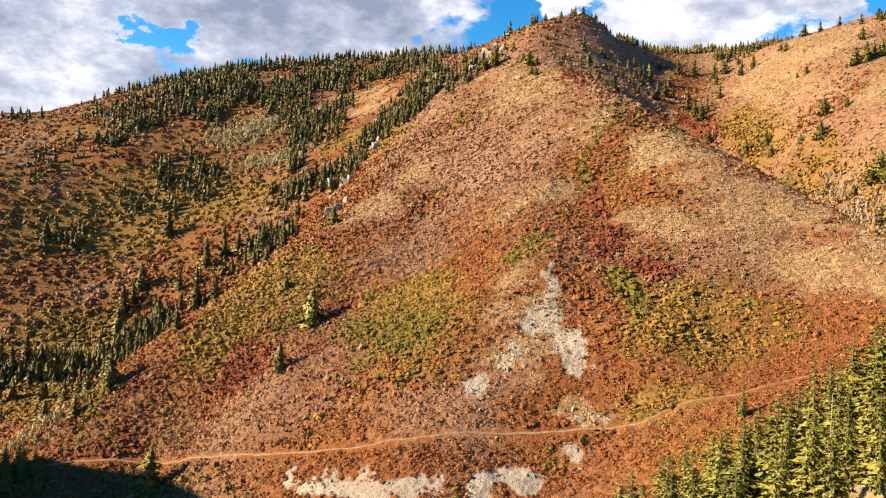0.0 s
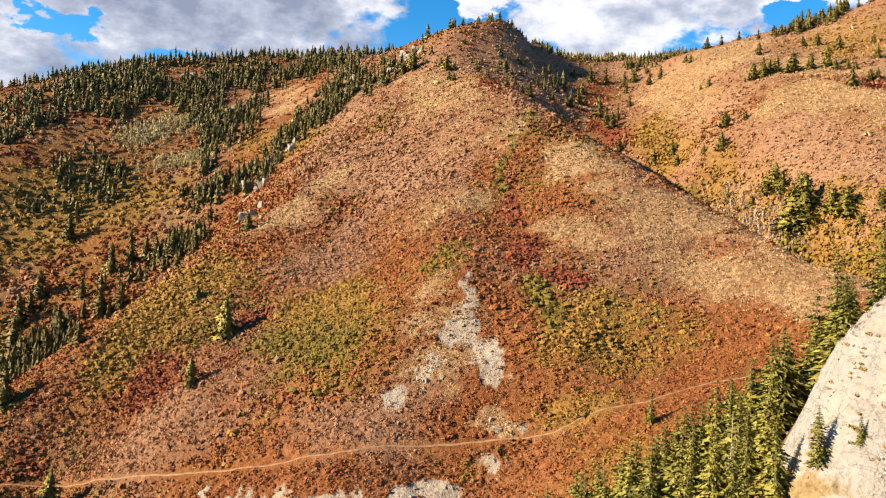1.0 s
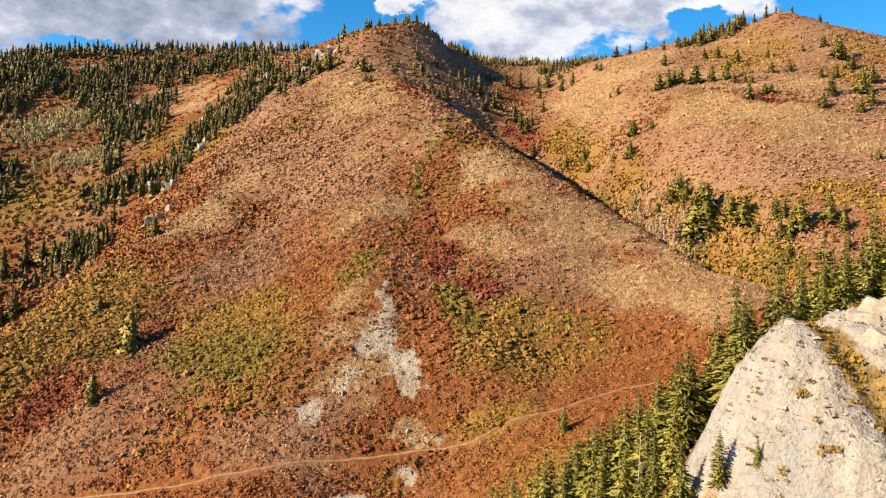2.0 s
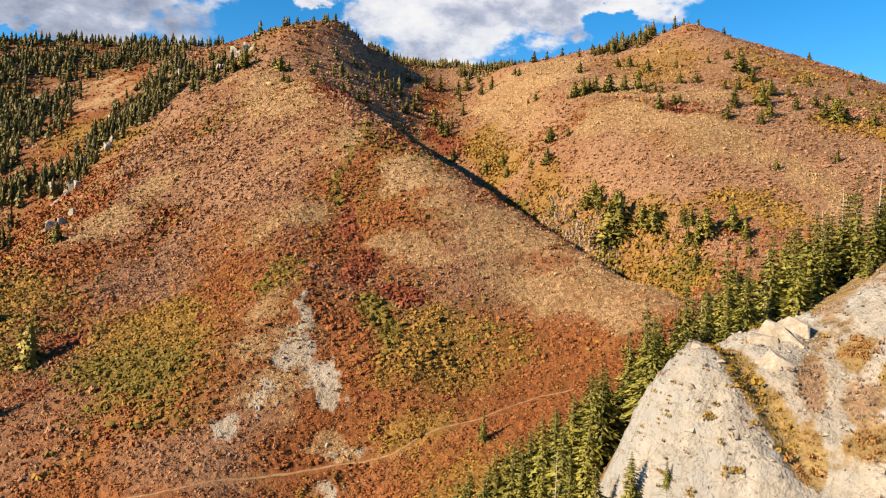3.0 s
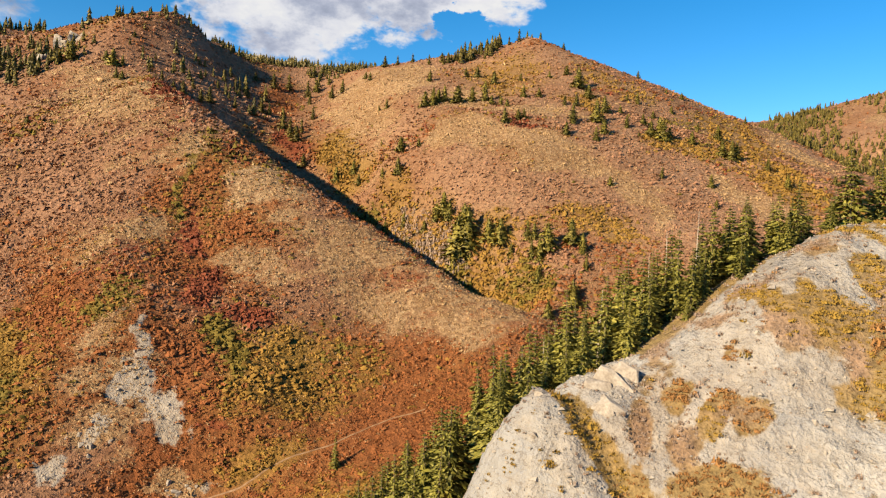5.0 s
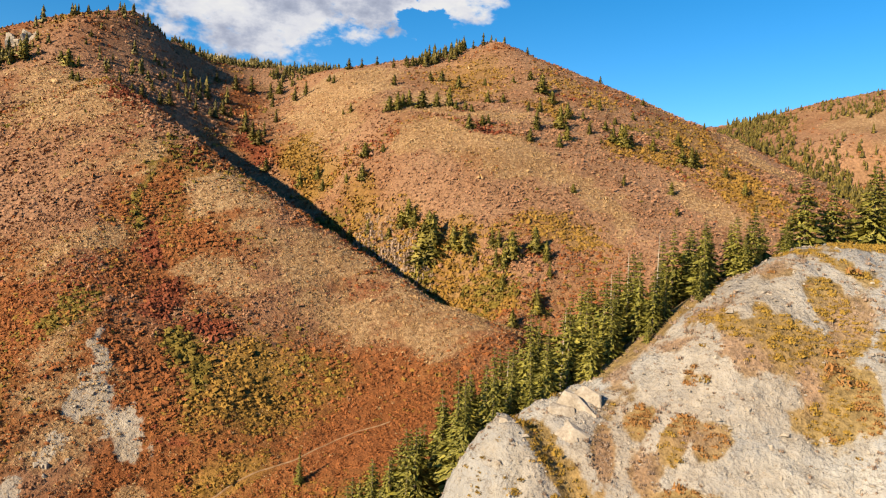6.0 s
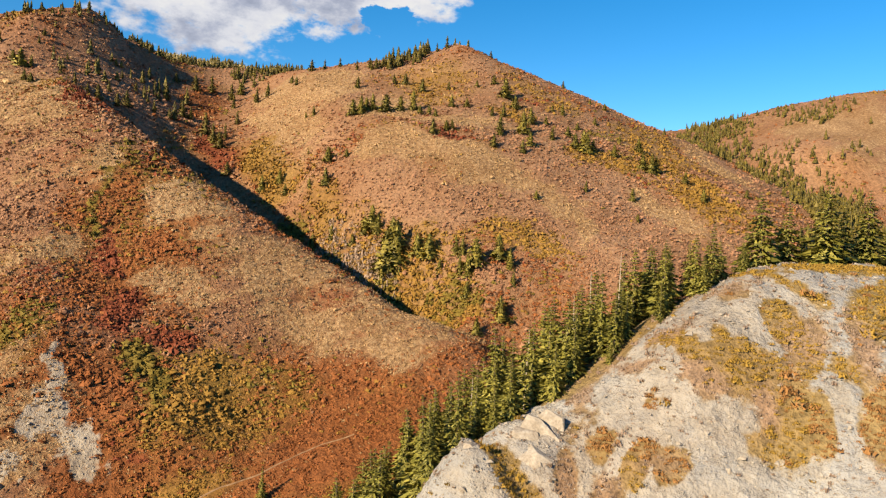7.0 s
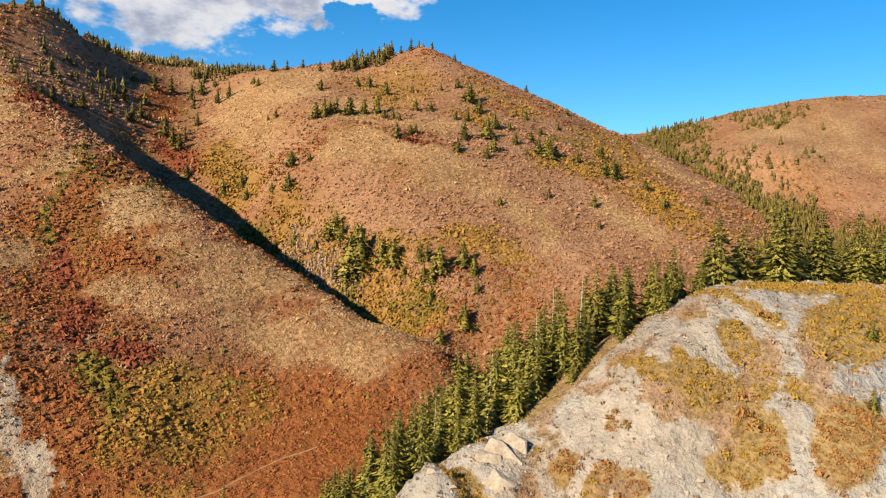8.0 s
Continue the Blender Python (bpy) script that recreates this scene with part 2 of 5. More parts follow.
def spline_weights():
    n = len(KNOTS)
    d = np.linalg.norm(KNOTS[:, None, :2] - KNOTS[None, :, :2], axis=2)
    flat = np.c_[np.ones(n), KNOTS[:, :2] / 100]
    m = np.zeros((n + 3, n + 3))
    m[:n, :n], m[:n, n:], m[n:, :n] = bend(d) - 0.6 * np.eye(n), flat, flat.T
    return np.linalg.solve(m, np.r_[KNOTS[:, 2], 0, 0, 0])


WEIGHTS = spline_weights()


def land(x, y):
    """Smooth height of the land at arrays x, y."""
    x, y = np.ravel(x).astype(float), np.ravel(y).astype(float)
    out = np.empty(len(x))
    for s in range(0, len(x), 20000):
        e = slice(s, s + 20000)
        d = np.sqrt((x[e, None] - KNOTS[:, 0]) ** 2 + (y[e, None] - KNOTS[:, 1]) ** 2)
        out[e] = bend(d) @ WEIGHTS[:-3] + WEIGHTS[-3] + x[e] / 100 * WEIGHTS[-2] + y[e] / 100 * WEIGHTS[-1]
    return out


def ripple(x, y, seed, size, octaves=4):
    """Value noise over arrays, about -1 to 1."""
    rng = np.random.RandomState(seed)
    table = rng.uniform(-1, 1, (256, 256))
    out, amp, total = np.zeros(len(x)), 1.0, 0.0
    for k in range(octaves):
        u, v = x / size * 2 ** k + 37.3 * k, y / size * 2 ** k + 11.7 * k
        i, j = np.floor(u).astype(int), np.floor(v).astype(int)
        fu, fv = u - i, v - j
        fu, fv = fu * fu * (3 - 2 * fu), fv * fv * (3 - 2 * fv)
        a, b = table[i % 256, j % 256], table[(i + 1) % 256, j % 256]
        c, d = table[i % 256, (j + 1) % 256], table[(i + 1) % 256, (j + 1) % 256]
        out += amp * ((a * (1 - fu) + b * fu) * (1 - fv) + (c * (1 - fu) + d * fu) * fv)
        total += amp
        amp *= 0.5
    return out / total


def oval(x, y, cx, cy, rx, ry, turn=0.0):
    """1 in the middle of an ellipse on the plan, 0 at its rim and beyond."""
    c, s = math.cos(radians(turn)), math.sin(radians(turn))
    dx, dy = x - cx, y - cy
    return np.clip(1 - np.hypot((dx * c + dy * s) / rx, (dy * c - dx * s) / ry), 0, 1)


def along(x, y, line):
    """Distance on the plan from points to a polyline."""
    best = np.full(len(x), 1e9)
    for (ax, ay), (bx, by) in zip(line, line[1:]):
        ux, uy = bx - ax, by - ay
        t = np.clip(((x - ax) * ux + (y - ay) * uy) / (ux * ux + uy * uy), 0, 1)
        best = np.minimum(best, np.hypot(x - ax - t * ux, y - ay - t * uy))
    return best


X0, Y0, STEP = -420.0, -60.0, 2.5
CHART = land(*np.meshgrid(X0 + STEP * np.arange(440), Y0 + STEP * np.arange(330), indexing="ij")).reshape(440, 330)


def quick_land(x, y):
    """The smooth land read off a chart, where it reaches; worked out in full beyond."""
    u, v = (x - X0) / STEP, (y - Y0) / STEP
    off = (u < 0) | (v < 0) | (u > 438) | (v > 328)
    i, j = np.clip(u, 0, 438).astype(int), np.clip(v, 0, 328).astype(int)
    fu, fv = u - i, v - j
    out = (CHART[i, j] * (1 - fu) + CHART[i + 1, j] * fu) * (1 - fv) + (CHART[i, j + 1] * (1 - fu) + CHART[i + 1, j + 1] * fu) * fv
    if off.any():
        out[off] = land(x[off], y[off])
    return out


def height(x, y):
    """The ground with its unevenness, over the datum."""
    x, y = np.ravel(x).astype(float), np.ravel(y).astype(float)
    r = np.hypot(x, y)
    far = np.clip((r - 60) / 150, 0, 1)
    z = quick_land(x, y) + ripple(x, y, 3, 38, 4) * (0.5 + 2.0 * far) + ripple(x, y, 5, 6, 3) * 0.35
    rock = rock_cover(x, y)
    z += rock * (np.abs(ripple(x, y, 8, 9, 4)) * 1.6 - 0.3 + np.abs(ripple(x + 2 * y, y - x, 9, 5, 3)) * 0.8)
    ledge = (z + 1.5 * ripple(x, y, 14, 7, 3) + 0.12 * x) / 1.3
    step = ledge - np.floor(ledge)
    z += rock * (r < 190) * 0.7 * (np.clip((step - 0.55) / 0.4, 0, 1) - step)  # ledges where the beds crop out
    notch = np.exp(-(along(x, y, [(52, 62), (51, 56), (51, 50), (51, 44)]) / 1.7) ** 2) * 1.8
    return UP + z - notch


TRAIL = [(-125, 190), (-107.7, 189.3), (-99.6, 188.4), (-88.7, 187.6), (-76.3, 186.9), (-59, 175.4), (-42.4, 165.6), (-27.9, 158.5), (-14.7, 152.9),
    (-2.3, 147.8), (13, 147.4), (26.8, 145.2), (35, 143.1), (41.4, 139.8), (47.6, 139.9), (57.4, 137.7), (62.9, 137.7), (69.9, 137.3), (79.5, 134.7)]


def rock_cover(x, y):
    """How much bare rock or scree shows: the near cliff, scars on the spur and outcrops on the west ridge."""
    side = np.clip((60 + 8 * (x < 62) - 0.12 * (x - 45) - y) / 2.5, 0, 1) * np.clip((x - 38) / 4, 0, 1) * (x < 190) * (y > -60)
    rock = side * np.clip(1.05 - 1.25 * zones(x, y, CLIFF_BRUSH) - 0.8 * zones(x, y, CLIFF_TWIGS) - 0.9 * zones(x, y, CLIFF_RUST) + 0.55 * ripple(x, y, 21, 8, 4) - np.clip((x - 92) / 40, 0, 0.7), 0, 1)
    for spec in SCARS:
        cx, cy, rx, ry, turn = spec
        o = oval(x, y, cx, cy, 1.2 * rx, 1.2 * ry, turn)
        rock = np.maximum(rock, np.clip(1.2 * o + (1.9 * ripple(x, y, 23, 4.5, 4) - 0.15) * (o > 0), 0, 0.8))
    return rock


def zones(x, y, specs):
    out = np.zeros(len(x))
    bend_x = np.clip(np.hypot(x, y) / 28, 1.2, 9.0) * np.where(np.hypot(x, y) < 120, 0.5, 1.0)
    x, y = x + bend_x * ripple(x, y, 81, 14, 3), y + bend_x * ripple(x, y, 82, 14, 3)
    for cx, cy, rx, ry, turn, k in specs:
        out = np.maximum(out, k * np.minimum(1, 1.6 * oval(x, y, cx, cy, rx, ry, turn)))
    return out


def tight(x, y, specs):
    """Zones with crisp, unbent rims."""
    return np.max([k * np.minimum(1, 2.5 * oval(x, y, cx, cy, rx, ry, turn)) for cx, cy, rx, ry, turn, k in specs], axis=0)


# leafy brush on the near cliff: middle, half axes, turn, strength
CLIFF_BRUSH = [(73, 43, 6.3, 3.6, -38, 1.3), (81, 43, 3.5, 2.6, 41, 1.2), (71, 46, 3.2, 1.6, -64, 1.1), (71, 51, 4, 1.5, -87, 0.9),
    (79, 39, 3.7, 2.1, 45, 1.1), (80, 35, 2.6, 1.5, -78, 1.1), (92, 36, 9.3, 4.5, 10, 1.2), (87, 44, 5.2, 1.5, 85, 1.1), (73, 36, 4.6, 3.6, 8, 1),
    (88, 50, 4, 2.6, -67, 1.2), (70, 37, 3.8, 1.7, -43, 1.1), (74, 46, 2.2, 1.5, 47, 1), (100, 36, 9.9, 3.7, 5, 1.1), (59, 46, 2.1, 1.6, 20, 1.1),
    (71, 49, 4.3, 1.6, 85, 1.1), (51, 54, 1.9, 9, 0, 1.4)]
# and along the top of the cliff
CLIFF_TOP_BRUSH = [(102, 43, 19.3, 3.8, -20, 1.1), (95, 34, 11.1, 3.1, 15, 1)]
CLIFF_BRUSH += CLIFF_TOP_BRUSH
# single bushes on the rock
CLIFF_CLUMPS = [(43.8, 57.7, 0.83, 0.83, 0, 1.5), (44.4, 59.4, 0.61, 0.61, 0, 1.5), (43.9, 53.7, 0.44, 0.44, 0, 1.5),
    (42.4, 55.6, 0.61, 0.61, 0, 1.5), (45.4, 55, 0.66, 0.66, 0, 1.5), (46.2, 54.1, 0.55, 0.55, 0, 1.5), (45.8, 52.1, 0.55, 0.55, 0, 1.5),
    (46.9, 57.8, 0.44, 0.44, 0, 1.5), (45.3, 51.1, 1.04, 1.04, 0, 1.5), (45.7, 50.3, 0.77, 0.77, 0, 1.5), (42.5, 52.3, 0.72, 0.72, 0, 1.5),
    (48.6, 51.6, 0.55, 0.55, 0, 1.5), (42.7, 59.9, 0.39, 0.39, 0, 1.5), (47.3, 50.4, 0.44, 0.44, 0, 1.5), (45.1, 58.4, 0.44, 0.44, 0, 1.5),
    (61, 49.8, 0.44, 0.44, 0, 1.5)]
# leafless brush between them and along the crest
CLIFF_TWIGS = [(68, 53, 4.9, 1.8, -84, 1), (69, 44, 3.2, 1.5, -54, 1.1), (81, 40, 4.9, 3.7, -3, 0.7), (72, 39, 2.8, 1.6, 41, 0.9),
    (55, 51, 3.9, 1.5, 45, 1.1), (56, 47, 2.9, 2.2, 51, 1), (61, 44, 4.4, 1.5, -51, 0.8), (63, 56, 3.3, 2.3, 7, 0.9), (84, 35, 6.4, 2.7, 39, 0.9),
    (82, 51, 4.4, 3.7, -72, 0.8), (69, 46, 4.1, 1.5, -68, 0.8), (60, 54, 5.2, 3.3, 52, 0.55), (73, 52, 4.1, 3, -58, 0.9)]
# rust-brown brush
CLIFF_RUST = [(79, 29, 6.5, 4.4, -2, 1.3), (74, 34, 3.7, 1.8, 50, 1), (75, 38, 3.6, 1.9, 35, 0.8), (56, 42, 7.1, 2, -51, 1.3),
    (51, 48, 2.1, 1.7, 48, 1.1), (60, 50, 2, 1.5, -78, 1.2), (61, 43, 2, 1.5, -26, 1.2), (59, 50, 2, 1.5, 84, 1.2), (61, 46, 2, 1.5, -59, 1.2),
    (62, 43, 2, 1.5, -44, 1.2), (65, 48, 2, 1.5, -55, 1), (81, 48, 3.6, 1.8, -63, 0.5)]
SCARS = [(27, 179, 5.1, 2, 42), (28, 172, 5, 4.4, -53), (25, 167, 5, 3, 3), (28, 161, 7.7, 4.4, -44), (30, 155, 4.5, 3.3, -36),
    (31, 150, 2.8, 2.4, -45), (15, 160, 6.8, 3.3, -4), (8, 157, 5.6, 3.6, -6), (31, 146, 7.3, 1.7, -25), (28, 141, 3.7, 2.8, -66),
    (-17, 145, 17.5, 3.3, -34), (10, 137, 12, 3.7, -5)]
FAR_SCARS = [(-30, 409, 5, 11, -35), (-11, 421, 5, 11, -35), (-41, 371, 5, 10, -20), (-50, 348, 5, 12, -10), (28, 416, 10, 5, 20), (-122, 520, 10, 5, 0),
    (300, 300, 5, 12, 25), (-85, 470, 9, 4, 20)]
SCARS += FAR_SCARS


# plant zones on the spur, the eastern hill and the western slopes: middle, half axes, turn, strength
Z_GOLD = [(-12, 200, 25.3, 14.4, -37, 1.1), (-51, 224, 28.2, 23.2, 36, 1.1), (24, 184, 12.1, 9.4, -89, 1.1), (63, 159, 23.5, 16.1, -26, 1),
    (48, 161, 13.7, 10.9, 77, 0.8), (47, 144, 12.9, 5, -17, 0.6), (77, 180, 8.4, 5.2, -7, 0.4), (25, 140, 5.1, 4.1, -55, 0.9)]
Z_GOLD_HILL = [(127, 220, 21.1, 5.2, -71, 1.6), (165, 174, 22.7, 12, -47, 1.5), (133, 170, 20.2, 4.1, -88, 1.6), (131, 300, 40.9, 11, -89, 1),
    (227, 308, 58.1, 24.3, 59, 1.2), (264, 277, 44.4, 24.1, 75, 0.9), (293, 216, 55.3, 29.1, 45, 1.7), (251, 164, 48, 21.8, 43, 1.6),
    (236, 205, 27.9, 14.1, -19, 1.5), (229, 248, 21.2, 14.5, -55, 1.3)]
Z_GOLD_WEST = [(-178, 371, 68.8, 34.8, 15, 1.45), (-60, 219, 25.6, 15.7, 35, 1.65), (-160, 304, 51, 27.6, -18, 1.45),
    (-142, 390, 75.8, 31.5, -18, 1.35), (-41, 228, 20.5, 12.2, -35, 1.55), (-51, 399, 51, 24.9, -61, 1.35), (-151, 269, 45.9, 23, -46, 1.55)]
Z_GOLD_HILL += [(131, 225, 12, 42, 0, 1.8), (138, 184, 16, 26, 0, 1.7)]
Z_GOLD_HILL.append((60, 112, 60, 20, -10, 1.0))
Z_GOLD += Z_GOLD_HILL + Z_GOLD_WEST
Z_RED = [(46, 210, 16.7, 4.1, 85, 1.3), (43, 190, 10.3, 7, 84, 1.3), (53, 179, 12.5, 5.9, -38, 1.3), (40, 155, 4.5, 2.2, -32, 1.2),
    (3, 192, 7.2, 2.8, -71, 1.2), (-28, 203, 8.1, 4.7, -21, 1.2), (-33, 193, 11.6, 4.3, -19, 0.9), (-52, 198, 21.2, 7.4, -33, 0.85),
    (63, 304, 84.4, 18.5, 76, 0.7)]
Z_RED_HILL = [(115, 334, 32.2, 8.8, -87, 1.2), (121, 452, 60.8, 9.2, 46, 0.8), (253, 261, 22.5, 10.4, 43, 1.2), (141, 225, 11, 4.3, -58, 1.1),
    (180, 234, 16.2, 5.8, -26, 0.8), (295, 242, 20.2, 10, 24, 0.8)]
Z_RED_WEST = [(-173, 463, 49.7, 12.1, 1, 1.2), (-194, 422, 27.4, 13.3, -3, 1.2), (-111, 509, 19.2, 11.6, -30, 0.6), (-92, 200, 21.5, 6.3, -13, 0.7),
    (-90, 190, 20.3, 3.5, -8, 0.9)]
Z_RED += Z_RED_HILL + Z_RED_WEST
Z_GREEN = [(45, 230, 15.5, 3.4, 85, 1.2), (43, 175, 9.3, 7, 76, 1.2), (46, 165, 8.6, 5, 68, 1.1), (53, 152, 8.6, 4.1, -13, 0.8),
    (67, 156, 18, 10.6, -35, 0.75), (23, 190, 10.7, 8.4, -74, 1.1), (-8, 197, 14.8, 7.7, -59, 0.9), (-49, 222, 17.5, 11.8, -49, 0.9),
    (-63, 214, 14.3, 6.2, -29, 0.7)]
Z_GREEN_HILL = [(128, 217, 15.7, 4, -71, 0.6), (133, 171, 16.9, 3.7, -89, 0.7), (284, 220, 53.7, 26.3, 38, 0.8), (243, 152, 24, 12.4, 35, 0.9)]
Z_GREEN_WEST = [(-207, 358, 26.4, 19, -38, 1), (-121, 337, 25.5, 20.1, -12, 0.7), (-127, 242, 94.2, 14.8, -53, 0.8), (-53, 221, 20.6, 11.8, -54, 0.8)]
# dark olive scrub strung along the gully to deepen the shade lying in it
Z_GULLY_SHADE = [(92, 315), (102, 300), (110, 282), (115, 252), (118, 229), (121, 205)]
Z_GREEN_HILL += [(x, y, 11, 18, 0, 1.6) for x, y in Z_GULLY_SHADE] + [(127, 200, 8, 36, 0, 1.6), (136, 176, 10, 18, 0, 1.3)]
Z_GREEN_HILL.append((90, 105, 50, 12, 5, 1.1))
Z_GREEN_HILL.append((-12, 187, 37.2, 16.2, -66, 0.75))
Z_GREEN += Z_GREEN_HILL + Z_GREEN_WEST
Z_BARE = [(13, 250, 44, 20.1, -56, 0.8), (-8, 222, 26.9, 16.6, -20, 0.8), (17, 156, 12.9, 7.4, -5, 0.7), (-5, 156, 26.9, 8.8, -21, 0.7),
    (-41, 176, 33.8, 7.4, -37, 0.5), (84, 202, 21.1, 11.1, -63, 0.3), (97, 157, 18.2, 10.1, -70, 0.5)]
Z_BARE_HILL = [(150, 205, 46.1, 15.2, -53, 1.1), (208, 186, 33.3, 26, -65, 1.1), (143, 173, 24.5, 6.9, -73, 0.7), (184, 164, 19.8, 10.1, -59, 0.6),
    (95, 394, 75.6, 31.5, 64, 1.3), (124, 277, 33.8, 8.3, -84, 0.5)]
Z_BARE_WEST = [(-161, 330, 18.7, 7.6, 20, 1.3), (-255, 433, 43.9, 19.8, -56, 0.9), (-73, 191, 50.4, 10.5, -20, 0.6), (-63, 456, 39.9, 10.5, -57, 0.6)]
Z_BARE += Z_BARE_HILL + Z_BARE_WEST
Z_STRAW = [(85, 183, 38.5, 18.6, -61, 1.2), (98, 159, 22.6, 12.3, -70, 1.1), (71, 216, 22.5, 14.6, -82, 1.1), (35, 299, 50.9, 25.8, -71, 1),
    (-12, 275, 23.2, 13.2, 39, 1), (-28, 261, 15.8, 12.5, 69, 1), (27, 219, 26.2, 12.9, -22, 1), (39, 244, 24.3, 12.5, -58, 0.8),
    (19, 176, 18.3, 13.5, -66, 1), (18, 160, 14.9, 9.3, -8, 1.2), (31, 145, 11.4, 2.2, -22, 1.2), (56, 193, 20.3, 7.1, -32, 0.8)]
Z_STRAW_HILL = [(176, 361, 64.6, 31.6, 86, 1.2), (146, 330, 52.6, 17.2, 89, 1.1), (159, 245, 32.2, 16.3, 89, 1.1), (176, 215, 39.1, 18.9, -52, 1.3),
    (185, 175, 24.4, 9.9, 87, 1.2), (186, 194, 24.8, 8.9, -58, 1), (223, 159, 26.9, 9.3, 85, 1.2), (200, 249, 31.1, 13.1, -34, 1),
    (181, 285, 26.5, 24.2, -77, 0.9), (278, 329, 19.1, 4.5, -80, 1), (320, 204, 44.6, 11.2, 62, 1.1), (129, 256, 21.4, 3.8, -84, 0.4),
    (33, 338, 72.5, 18.6, -77, 1)]
Z_STRAW_WEST = [(-49, 460, 60.4, 24.8, -69, 0.8), (-35, 548, 30.9, 19.4, -6, 1), (-239, 402, 19.5, 12.9, -83, 0.8)]
Z_STRAW_HILL += [(450, 190, 70, 70, 0, 0.9), (110, 155, 21, 18.4, -30, 1.1), (103, 165, 32.1, 20.2, -75, 0.9)]
Z_STRAW += Z_STRAW_HILL + Z_STRAW_WEST


def plant_cover(x, y):
    """How grassy the ground is, and the claims of rust, golden, red, olive and leafless scrub on it."""
    east = np.clip((x - 0.12 * y - 85) / 30, 0, 1)  # paler, browner cover on the eastern hill
    grassy = zones(x, y, Z_STRAW)
    straw = np.clip((0.68 + 0.3 * east) * grassy - 0.06 * east + 0.45 * ripple(x + 0.3 * y, 2.2 * y, 41, 16, 4) + 0.55 * np.minimum(grassy + 0.25, 1) * ripple(0.55 * x + 0.2 * y, 2.4 * y, 42, 6, 3), 0, 1)
    high = np.clip((y - 0.25 * x - 215) / 60, 0, 1) * (x > -25) * (x < 120)
    score = np.stack([0.6 - 0.35 * east - 0.3 * high + 0.9 * ripple(x, y, 51, 30, 4), zones(x, y, Z_GOLD) + 0.9 * ripple(x, y, 52, 24, 4), zones(x, y, Z_RED) + 0.6 * ripple(x, y, 53, 16, 4) - 0.1,
                      zones(x, y, Z_GREEN) + 0.8 * ripple(x, y, 54, 12, 4) - 0.1, 0.3 + 0.35 * east + 0.35 * high + zones(x, y, Z_BARE) + 0.9 * ripple(x, y, 55, 26, 4)])
    return straw, score


LITTER = np.array([(0.178, 0.064, 0.023), (0.185, 0.11, 0.027), (0.16, 0.043, 0.02), (0.115, 0.083, 0.017), (0.215, 0.12, 0.071)])


